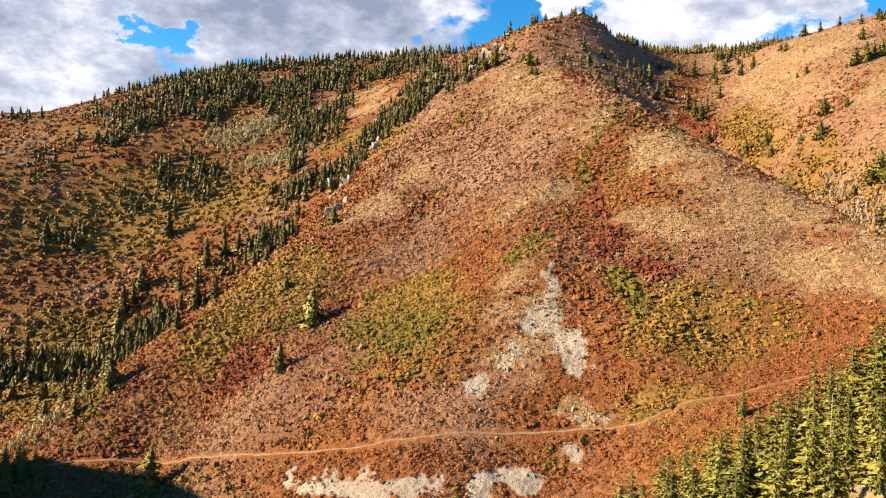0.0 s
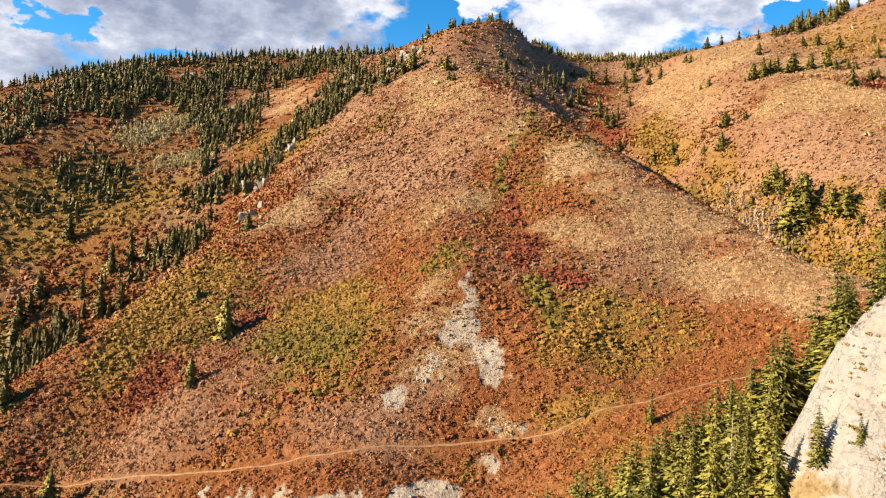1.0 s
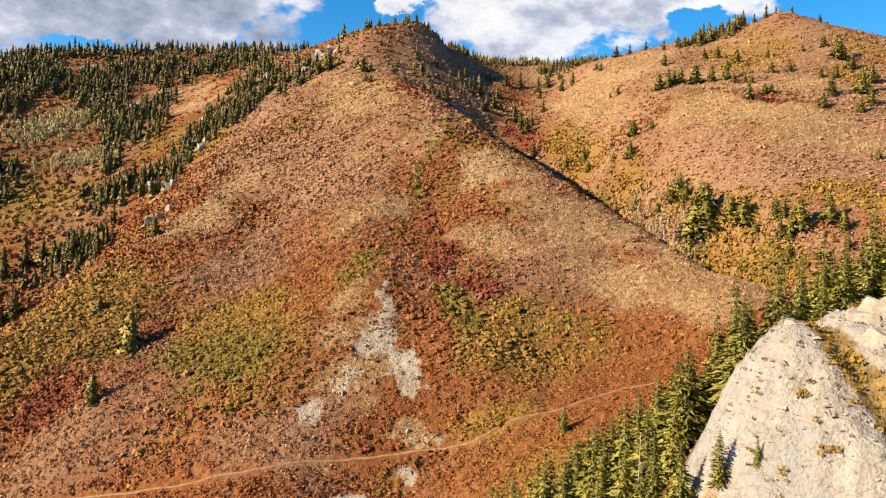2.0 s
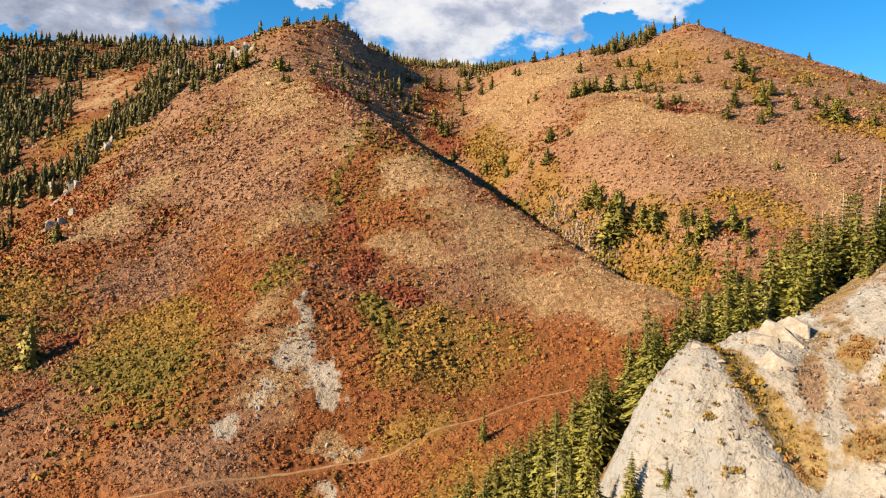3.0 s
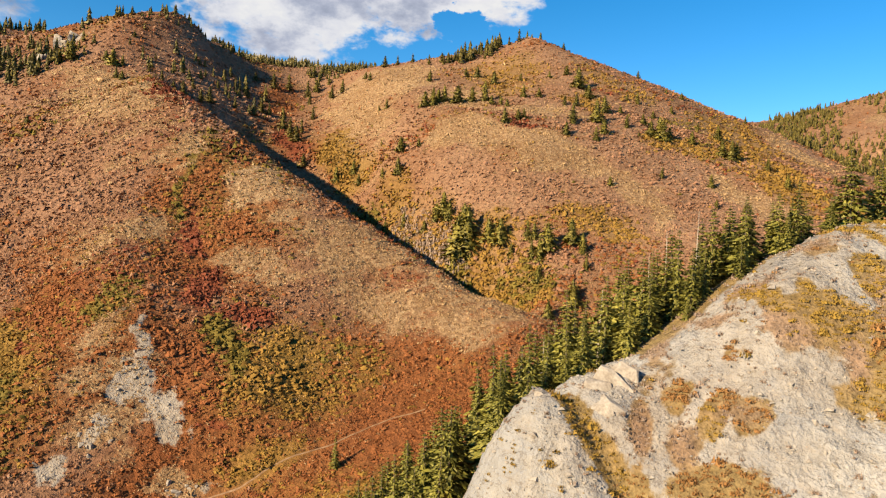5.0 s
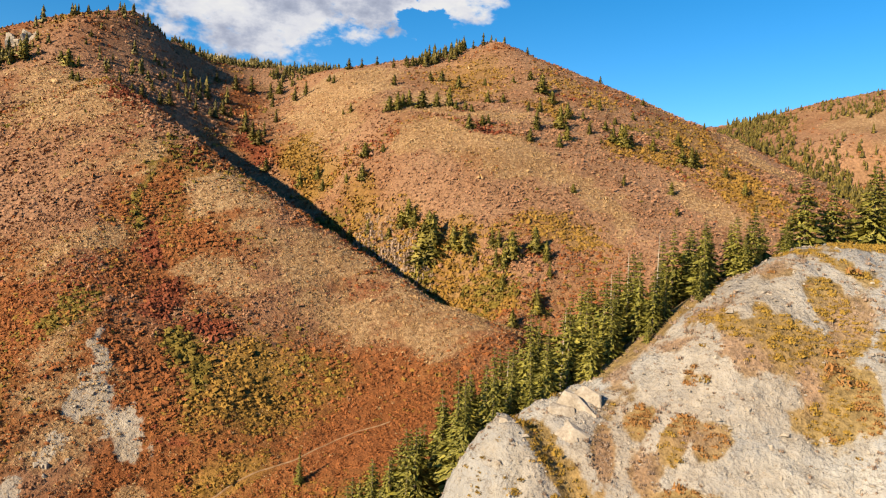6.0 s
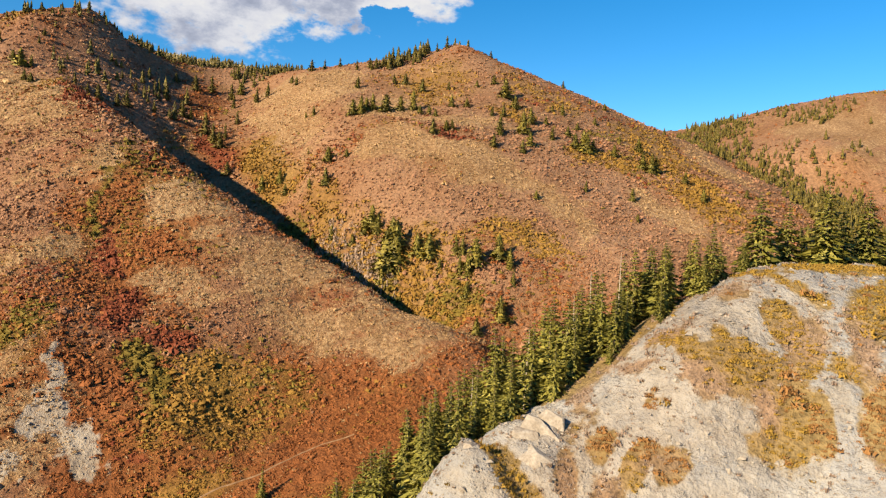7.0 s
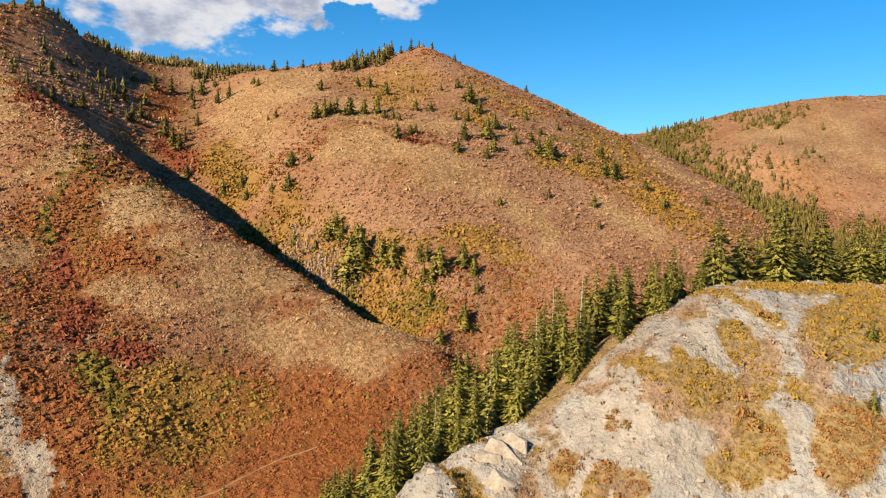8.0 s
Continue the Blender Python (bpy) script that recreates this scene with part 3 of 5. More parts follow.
def build_ground():
    """One sheet, its cells growing with the distance."""
    az = np.radians(np.r_[np.arange(-180, -42, 3.0), np.arange(-42, -34, 0.5), np.arange(-34, 75, 0.215), np.arange(75, 84, 0.5), np.arange(84, 180, 3.0)])
    rad = np.r_[0.0, np.geomspace(6, 40, 24)[:-1], np.geomspace(40, 115, 95)[:-1], np.geomspace(115, 260, 190)[:-1], np.geomspace(260, 700, 110), np.geomspace(720, 4800, 26)]
    n, m = len(az), len(rad)
    A, R = np.meshgrid(az, rad[1:], indexing="ij")
    x, y = (R * np.sin(A)).ravel(), (R * np.cos(A)).ravel()
    x, y = np.r_[x, 0.0], np.r_[y, 0.0]
    z = height(x, y)
    straw, score = plant_cover(x, y)
    wild = np.clip((np.hypot(x, y) - 110) / 15, 0, 1) * (1 - np.clip(1.6 * rock_cover(x, y), 0, 1)) * (y > 73 - 0.14 * (x - 45)) * np.clip(along(x, y, TRAIL) / 1.6 - 0.3, 0, 1)
    z += wild * (1 - 0.45 * straw) * (0.42 * np.abs(ripple(x, y, 61, 2.3, 2)) + 0.3 * ripple(x, y, 62, 1.1, 2))  # hummocks of low growth
    k = m - 1
    i = np.arange(n)[:, None]
    j = np.arange(k - 1)[None, :]
    a, b = i * k + j, ((i + 1) % n) * k + j
    quads = np.stack([a, a + 1, b + 1, b], -1).reshape(-1, 4)
    hub = np.full(n, len(x) - 1)
    tris = np.stack([hub, np.arange(n) * k, (np.arange(n) + 1) % n * k], -1)
    me = bpy.data.meshes.new("ground")
    me.vertices.add(len(x))
    me.vertices.foreach_set("co", np.stack([x, y, z], -1).astype(np.float32).ravel())
    me.loops.add(quads.size + tris.size)
    me.loops.foreach_set("vertex_index", np.r_[quads.ravel(), tris.ravel()].astype(np.int32))
    me.polygons.add(len(quads) + len(tris))
    me.polygons.foreach_set("loop_start", np.r_[np.arange(len(quads)) * 4, quads.size + np.arange(len(tris)) * 3].astype(np.int32))
    me.update(calc_edges=True)
    me.polygons.foreach_set("use_smooth", np.ones(len(quads) + len(tris), bool))
    tone = me.color_attributes.new("cover", "FLOAT_COLOR", "POINT")
    scree = np.clip((np.hypot(x, y) - 115) / 10, 0, 1)
    tone.data.foreach_set("color", np.stack([rock_cover(x, y), straw, scree, np.ones(len(x))], -1).astype(np.float32).ravel())
    share = np.exp(score * 4)
    near = np.clip((70 - 0.14 * (x - 45) - y) / 4, 0, 1)[:, None] * (np.hypot(x, y) < 190)[:, None]
    twigs = np.clip(zones(x, y, CLIFF_TWIGS) + 0.4 * ripple(x, y, 29, 5, 3), 0, 1)[:, None]
    fallen = me.color_attributes.new("litter", "FLOAT_COLOR", "POINT")
    east = np.clip((x - 0.12 * y - 85) / 30, 0, 1)[:, None]
    west = np.clip((-0.2 * y + 4 - x) / 12, 0, 1)[:, None] * np.clip((np.hypot(x, y) - 200) / 40, 0, 1)[:, None]
    floor_tone = (share / share.sum(0)).T @ LITTER
    floor_tone = floor_tone * (1 - 0.45 * east - 0.4 * west) + 0.45 * east * np.array([0.265, 0.155, 0.085]) + 0.4 * west * np.array([0.17, 0.098, 0.024])
    fallen.data.foreach_set("color", np.c_[floor_tone * (1 - near) + near * (twigs * np.array([0.24, 0.165, 0.11]) + (1 - twigs) * np.array([0.225, 0.16, 0.07])), np.ones(len(x))].astype(np.float32).ravel())
    me.materials.append(GROUND)
    return tagged(new("ground", me), "autumn hillsides with dry grass, scree and pale rock", "ground", kind="structure")


def build_trail():
    """A narrow footpath worn across the spur, draped on the slope."""
    rng = np.random.RandomState(19)
    p = np.array(TRAIL, float)
    for _ in range(3):  # round the bends
        p = np.concatenate([p[:1], np.stack([p[:-1] * 0.75 + p[1:] * 0.25, p[:-1] * 0.25 + p[1:] * 0.75], 1).reshape(-1, 2), p[-1:]])
    run = np.r_[0, np.cumsum(np.hypot(*np.diff(p, axis=0).T))]
    s = np.arange(0, run[-1], 0.5)
    x, y = np.interp(s, run, p[:, 0]), np.interp(s, run, p[:, 1])
    side = np.stack([-np.gradient(y), np.gradient(x)], -1)
    side /= np.linalg.norm(side, axis=1)[:, None]
    sway = ripple(s, s * 0, 20, 9, 3) * 0.5
    rows = []
    for k in np.linspace(-1, 1, 5):
        w = 0.16 * k * (1 + 0.5 * ripple(s, s * 0 + 50 * k, 21, 2, 3)) + sway
        px, py = x + side[:, 0] * w, y + side[:, 1] * w
        rows.append(np.stack([px, py, height(px, py) + 0.1 - 0.07 * k * k], -1))
    v = np.concatenate(rows)
    m = len(s)
    quads = [(r * m + i, r * m + i + 1, (r + 1) * m + i + 1, (r + 1) * m + i) for r in range(4) for i in range(m - 1)]
    me = bpy.data.meshes.new("trail")
    me.from_pydata(v.tolist(), [], quads)
    me.materials.append(DIRT)
    tagged(new("trail", me), "narrow pale dirt footpath across the scrubby slope", "footpath", kind="structure")


ground = build_ground()
build_trail()


# ---- scrub, tufts and brush ----
RUST = leaf_material("rust_leaves", (0.137, 0.043, 0.015), (0.225, 0.079, 0.025), (0.305, 0.127, 0.043))
GOLD = leaf_material("golden_leaves", (0.14, 0.074, 0.014), (0.23, 0.13, 0.026), (0.3, 0.182, 0.04))
RED = leaf_material("red_leaves", (0.09, 0.022, 0.012), (0.17, 0.046, 0.021), (0.24, 0.077, 0.033))
GREEN = leaf_material("olive_leaves", (0.06, 0.045, 0.01), (0.14, 0.102, 0.018), (0.22, 0.158, 0.028))
BARE = leaf_material("bare_twigs", (0.175, 0.086, 0.047), (0.272, 0.141, 0.078), (0.37, 0.209, 0.12))
TUFT = leaf_material("straw_tufts", (0.225, 0.135, 0.063), (0.36, 0.235, 0.115), (0.48, 0.34, 0.187))
KHAKI = leaf_material("khaki_leaves", (0.16, 0.095, 0.017), (0.255, 0.16, 0.03), (0.33, 0.22, 0.05))
MAUVE = leaf_material("mauve_twigs", (0.178, 0.122, 0.0888), (0.281, 0.204, 0.152), (0.37, 0.274, 0.2))
CINNAMON = leaf_material("cinnamon_leaves", (0.17, 0.075, 0.024), (0.25, 0.125, 0.042), (0.32, 0.175, 0.066))
PALE = leaf_material("pale_aspen", (0.22, 0.17, 0.085), (0.38, 0.31, 0.15), (0.46, 0.37, 0.1))


def tris_mesh(name, verts, mat, normals=None):
    """A mesh of loose triangles, three vertices each, with soft normals where given."""
    n = len(verts) // 3
    if normals is not None:  # the front of each triangle faces the way of its normal
        t = verts.reshape(n, 3, 3)
        back = (np.cross(t[:, 1] - t[:, 0], t[:, 2] - t[:, 0]) * normals[::3]).sum(1) < 0
        t[back] = t[back][:, [0, 2, 1]]
        verts = t.reshape(-1, 3)
    me = bpy.data.meshes.new(name)
    me.vertices.add(3 * n)
    me.vertices.foreach_set("co", verts.astype(np.float32).ravel())
    me.loops.add(3 * n)
    me.loops.foreach_set("vertex_index", np.arange(3 * n, dtype=np.int32))
    me.polygons.add(n)
    me.polygons.foreach_set("loop_start", np.arange(n, dtype=np.int32) * 3)
    me.update(calc_edges=True)
    if normals is not None:
        me.polygons.foreach_set("use_smooth", np.ones(n, bool))
        soft = me.attributes.new("custom_normal", "FLOAT_VECTOR", "POINT")
        soft.data.foreach_set("vector", normals.astype(np.float32).ravel())
    me.materials.append(mat)
    return me


def soft_mesh(name, made, mat):
    return tris_mesh(name, made[0], mat, made[1])


def dome(rng, count, leaf, lift=0.9, rise=0.7):
    """A shrub one metre in radius: leaf clusters over a lumpy dome, facing outwards. Six columns: places and normals."""
    lumps = rng.normal(size=(4, 3)) * 0.45
    out = []
    for _ in range(count):
        d = rng.normal(size=3)
        d[2] = abs(d[2]) * 0.9 + 0.05
        d /= np.linalg.norm(d)
        r = 0.72 + 0.3 * max(0, (lumps @ d).max()) + rng.uniform(-0.2, 0.14)
        c = d * r * np.array([1, 1, rise])
        n = d + rng.normal(size=3) * 0.45
        n /= np.linalg.norm(n)
        u = np.cross(n, rng.normal(size=3))
        u /= np.linalg.norm(u)
        v = np.cross(n, u)
        s = leaf * rng.uniform(0.6, 1.4)
        for a in (0, 2.09, 4.19):
            a += rng.uniform(-0.4, 0.4)
            p = c + (u * math.cos(a) + v * math.sin(a)) * s
            soft = p / np.linalg.norm(p) * 0.5 + n * 0.5 + np.array([0, 0, 0.2])
            out.append([*p, *(soft / np.linalg.norm(soft))])
    return np.array(out) * np.array([1, 1, lift, 1, 1, 1])


def spray(rng, count, tall):
    """A tuft: blades or twigs that fan out from one root."""
    out = []
    for _ in range(count):
        a, lean = rng.uniform(0, 6.283), rng.uniform(0.1, 0.8)
        d = np.array([math.cos(a) * lean, math.sin(a) * lean, 1.0]) * rng.uniform(0.6, 1.0) * tall
        p = np.array([-math.sin(a), math.cos(a), 0]) * rng.uniform(0.08, 0.17)
        root = np.array([rng.uniform(-0.4, 0.4), rng.uniform(-0.4, 0.4), 0])
        n = np.array([math.cos(a), math.sin(a), 0.7]) / 1.22
        out += [[*(root - p), *n], [*(root + p), *n], [*(root + d), *n]]
    return np.array(out)


def scatter(forms, x, y, z, size, seed):
    """Copies of the forms set at x, y, z, turned and scaled, in one array of triangles."""
    rng = np.random.RandomState(seed)
    kind = rng.randint(0, len(forms), len(x))
    turn, flat = rng.uniform(0, 6.283, len(x)), rng.uniform(0.75, 1.25, len(x))
    out, soft = [], []
    for k, f in enumerate(forms):
        m = kind == k
        c, s = np.cos(turn[m])[:, None], np.sin(turn[m])[:, None]
        px = f[:, 0] * c - f[:, 1] * s
        py = f[:, 0] * s + f[:, 1] * c
        pz = f[:, 2] * flat[m][:, None]
        out.append(np.stack([px * size[m][:, None] + x[m][:, None], py * size[m][:, None] + y[m][:, None], pz * size[m][:, None] + z[m][:, None]], -1).reshape(-1, 3))
        soft.append(np.stack([f[:, 3] * c - f[:, 4] * s, f[:, 3] * s + f[:, 4] * c, np.broadcast_to(f[:, 5], px.shape)], -1).reshape(-1, 3))
    return np.concatenate(out), np.concatenate(soft)


def lines_of_sight(x, y, z):
    """True where the ground lies open to the middle of the canyon, not behind a crest."""
    ok = np.ones(len(x), bool)
    for k in np.linspace(0.3, 0.97, 18):
        ok &= UP + 24 + (z + 4 - UP - 24) * k > UP + quick_land(x * k, y * k) - 0.5
    return ok


def strew(n, near, far, seed):
    """Spots spread over the view of the canyon, thinner where a crest hides the ground."""
    rng = np.random.RandomState(seed)
    a, r = np.radians(rng.uniform(-34.5, 74.5, n)), np.exp(rng.uniform(math.log(near), math.log(far), n))
    x, y = r * np.sin(a), r * np.cos(a)
    z = height(x, y)
    keep = lines_of_sight(x, y, z) | (rng.uniform(0, 1, n) < 0.05)
    keep &= ~((y < 73 - 0.14 * (x - 45)) & (r < 190)) & (along(x, y, TRAIL) > 0.9)  # the pale cliff has its own brush
    return rng, x[keep], y[keep], z[keep], r[keep]


def build_scrub():
    parts = [strew(100000, 112, 238, 11), strew(62000, 238, 640, 12), strew(62000, 190, 340, 14)]
    x, y, z, r = (np.concatenate([p[k] for p in parts]) for k in (1, 2, 3, 4))
    rng = np.random.RandomState(13)
    n = len(x)
    rock = rock_cover(x, y)
    straw, score = plant_cover(x, y)
    score += rng.gumbel(0, 0.16, score.shape)
    kind = score.argmax(0)
    east = np.clip((x - 0.12 * y - 85) / 30, 0, 1)
    low = np.clip((186 + 0.1 * x - y) / 14, 0, 1) * (x < 60)  # taller, looser bushes at the foot of the spur
    west = np.clip((-0.2 * y + 4 - x) / 12, 0, 1) * np.clip((r - 225) / 25, 0, 1)  # tall oak thickets on the western slopes
    west = np.maximum(west, np.clip(1.3 - along(x, y, [(92, 315), (110, 282), (120, 229), (128, 195), (138, 165)]) / 11, 0, 1))  # and in the eastern gully
    grassy = np.minimum(zones(x, y, Z_STRAW), 1) * (1 - east) * (x > 35) * (y < 260)  # dry grass thins the scrub along the spur crest
    keep = (rng.uniform(0, 1, n) > 0.7 * grassy) & (rng.uniform(0, 1, n) > 0.1 * east * (kind != 1)) & (rng.uniform(0, 1, n) > 0.15 * low) & (rng.uniform(0, 1, n) > (0.82 + 0.17 * east) * straw ** (0.7 - 0.25 * east) * (1 - west)) & (rng.uniform(0, 1, n) > 1.25 * rock) & (rng.uniform(0, 1, n) > 0.35 * west)
    size = np.clip(r * 0.0036, 0.45, 1.4) * rng.lognormal(-0.05, 0.33, n) * np.select([kind == 3, kind == 1, kind == 4, kind == 2], [1.25, 1.12, 0.85, 1.15], 0.95)
    size = np.minimum(size, 1.5) * (1 + 0.3 * low) * (1 - 0.45 * straw * (1 - west)) * (1 - 0.15 * east) * (1 + 0.35 * west)
    form = np.random.RandomState(12)
    leafy, twiggy = [dome(form, 12, 0.43) for _ in range(7)], [np.concatenate([dome(form, 7, 0.38), spray(form, 6, 0.85)]) for _ in range(5)]
    far_leafy, far_twiggy = [dome(form, 6, 0.6) for _ in range(5)], [np.concatenate([dome(form, 4, 0.54), spray(form, 2, 0.9)]) for _ in range(4)]
    fine = [dome(form, 22, 0.29) for _ in range(6)]
    fine_twiggy = [np.concatenate([dome(form, 9, 0.31), spray(form, 9, 0.9)]) for _ in range(5)]
    oaks = [dome(form, 20, 0.44, rise=0.85) for _ in range(6)]
    specs = [("rust_scrub", "rust-brown autumn scrub covering the hillside", RUST, leafy), ("golden_scrub", "golden-olive scrub oak in autumn leaf", GOLD, leafy),
             ("red_scrub", "dark red maple scrub in patches", RED, leafy), ("olive_scrub", "dark olive-green scrub thickets", GREEN, leafy),
             ("bare_brush", "pinkish brown leafless brush", BARE, twiggy)]
    for k, (name, label, mat, forms) in enumerate(specs):
        own = (kind == k) & keep
        tall = own & (west > 0.5)
        made = []
        for m, shapes in ((own & (r < 162) & ~tall, fine_twiggy if forms is twiggy else fine), (own & (r >= 162) & (r < 238) & ~tall, forms), (own & (r >= 238) & ~tall, far_twiggy if forms is twiggy else far_leafy), (tall, oaks)):
            made.append(scatter(shapes, x[m], y[m], z[m] - 0.15 * size[m], size[m], 60 + k))
        me = soft_mesh(name, (np.concatenate([p[0] for p in made]), np.concatenate([p[1] for p in made])), mat)
        tagged(new(name, me), label, "shrubs", kind="stuff")


def build_tufts():
    rng, x, y, z, r = strew(320000, 112, 420, 15)
    straw = plant_cover(x, y)[0]
    keep = (rng.uniform(0, 1, len(x)) > 0.4 * np.clip((x - 0.12 * y - 85) / 30, 0, 1)) & (rng.uniform(0, 1, len(x)) < np.clip(0.03 + straw + 0.55 * zones(x, y, Z_STRAW) * np.clip(0.55 + 1.5 * ripple(x + 0.3 * y, 2.6 * y, 46, 7, 3), 0, 1.6), 0, 1))
    x, y, z, r = x[keep], y[keep], z[keep], r[keep]
    size = np.clip(r * 0.0022, 0.3, 0.7) * rng.lognormal(0, 0.35, len(x))
    form = np.random.RandomState(16)
    forms = [np.concatenate([dome(form, 4, 0.36, 0.7), spray(form, 5, 0.75) * np.array([1.7, 1.3, 1, 1, 1, 1])]) for _ in range(6)]
    me = soft_mesh("straw_tufts", scatter(forms, x, y, z - 0.1 * size, size, 17), TUFT)
    tagged(new("straw_tufts", me), "pale dry grass and sage tufts", "grass", kind="stuff")


def build_cliff_brush():
    """Khaki bushes, leafless brush and single rust bushes that cling to the near cliff."""
    rng = np.random.RandomState(31)
    n = 42000
    x, y = rng.uniform(36, 135, n), rng.uniform(5, 73, n)
    leafy = np.minimum(zones(x, y, CLIFF_BRUSH) + tight(x, y, CLIFF_CLUMPS) + np.clip((x - 96) / 60, 0, 0.3), 1) + 0.35 * ripple(x, y, 35, 5, 3)
    twiggy = np.minimum(zones(x, y, CLIFF_TWIGS) + np.clip((x - 92) / 50, 0, 0.35) , 1) + 0.45 * ripple(x, y, 34, 4, 3)
    kind = np.where(leafy + rng.normal(0, 0.15, n) > 0.5, 0, 1)
    chance = np.where(zones(x, y, CLIFF_RUST) > 0.5, 0.75, np.where(kind == 0, 0.7, np.clip(0.95 * twiggy + 0.7 * np.clip(ripple(x, y, 33, 2.4, 2) - 0.3, 0, 1), 0.05, 0.75)))
    keep = (y < 69 - 0.14 * (x - 45)) & (rng.uniform(0, 1, n) < chance) & (np.hypot(x, y) > 55)
    rusty = zones(x, y, CLIFF_RUST) + 0.4 * ripple(x, y, 38, 4, 3)
    kind[(rng.uniform(0, 1, n) < 0.02) | (rusty + rng.normal(0, 0.15, n) > 0.55)] = 2
    x, y, kind = x[keep], y[keep], kind[keep]
    z = height(x, y)
    size = rng.lognormal(-1.2, 0.35, len(x)) * np.choose(kind, [1.1, 0.95, 1.2])
    form = np.random.RandomState(36)
    full = [np.concatenate([dome(form, 26, 0.2, rise=0.7), spray(form, 12, 0.8) * np.array([1.5, 1.5, 1, 1, 1, 1])]) for _ in range(6)]
    thin = [np.concatenate([dome(form, 12, 0.16, rise=0.7), spray(form, 16, 0.85) * np.array([1.2, 1.2, 1, 1, 1, 1])]) for _ in range(5)]
    for k, (name, label, mat, forms) in enumerate((("cliff_khaki_brush", "khaki and golden bushes rooted in the pale cliff", KHAKI, full),
                                                   ("cliff_twigs", "grey-brown leafless twigs on the pale cliff", MAUVE, thin),
                                                   ("cliff_rust_brush", "rust-brown low bushes on the pale cliff", CINNAMON, full))):
        m = kind == k
        me = soft_mesh(name, scatter(forms, x[m], y[m], z[m] - 0.05, size[m], 37), mat)
        tagged(new(name, me), label, "shrubs", kind="stuff")


def build_aspens():
    """Pale groves of nearly leafless aspen: thin white stems with a little yellow left."""
    rng = np.random.RandomState(43)
    groves = [(-134, 444, 16, 14, 1, 26), (-116, 456, 22, 12, 1, 22), (-104, 416, 22, 9, 1, 24), (-116, 204, 12, 10, 0.6, 10), (-150, 285, 18, 14, 0.7, 14), 
              (165, 492, 40, 12, 1, 34), (126, 217, 4, 9, 0.9, 9), (129, 205, 4, 9, 0.9, 9), (125, 231, 4, 8, 0.8, 6)]
    spots = [(cx + rng.normal(0, rx / 2), cy + rng.normal(0, ry / 2), k) for cx, cy, rx, ry, k, n in groves for _ in range(n * 14)]
    x, y, k = np.array(spots).T
    form = np.random.RandomState(44)
    forms = []
    for _ in range(5):
        stem = spray(form, 6, 2.6) * np.array([0.5, 0.5, 1, 1, 1, 1])
        crown = dome(form, 10, 0.26) * np.array([0.7, 0.7, 1.6, 1, 1, 1]) + np.array([0, 0, 0.9, 0, 0, 0])
        forms.append(np.concatenate([stem, crown]))
    size = (0.9 + 0.8 * rng.uniform(0, 1, len(x))) * (0.6 + 0.5 * k)
    grey = (x > 100) & (y < 300)
    for name, label, mat, m in (("aspen_grove", "pale yellow and grey half-bare aspen groves", PALE, ~grey), ("bare_thicket", "grey leafless trees along the gully bottom", MAUVE, grey)):
        me = soft_mesh(name, scatter(forms, x[m], y[m], height(x[m], y[m]), size[m], 45), mat)
        tagged(new(name, me), label, "aspens" if mat is PALE else "bare trees", kind="stuff")


build_scrub()
build_tufts()
build_aspens()
build_cliff_brush()


# ---- conifers ----
def needle_material(name, dark, mid, light):
    m, g, shader, where = material(name, 0.6, 0.25)
    island = g.add("ShaderNodeNewGeometry").outputs["Random Per Island"]
    tree = g.add("ShaderNodeObjectInfo").outputs["Random"]
    fac = g.math("ADD", g.math("MULTIPLY", island, 0.6), g.math("ADD", g.math("MULTIPLY", tree, 0.25), g.math("MULTIPLY", g.noise(where, 0.5, 3.0), 0.25)))
    wire(g, g.ramp(fac, [(0.15, dark), (0.55, mid), (0.95, light)]), shader, "Base Color")
    return m


NEEDLES = needle_material("fir_needles", (0.05, 0.052, 0.008), (0.165, 0.155, 0.024), (0.27, 0.24, 0.045))
SPRUCE = needle_material("spruce_needles", (0.045, 0.041, 0.008), (0.145, 0.123, 0.019), (0.26, 0.21, 0.035))
DARK_SPRUCE = needle_material("dark_spruce_needles", (0.035, 0.03, 0.007), (0.115, 0.09, 0.016), (0.22, 0.17, 0.03))
BARK, bg, bs, bw = material("grey_bark", 0.9, 0.1)
wire(bg, bg.ramp(bg.noise(bw, 3.0), [(0.3, (0.0666, 0.0481, 0.0333)), (0.7, (0.192, 0.155, 0.118))]), bs, "Base Color")
DEAD, dg, ds, dw = material("dead_wood", 0.85, 0.15)
wire(dg, dg.ramp(dg.noise(dw, 2.0), [(0.3, (0.296, 0.244, 0.185)), (0.7, (0.488, 0.429, 0.355))]), ds, "Base Color")


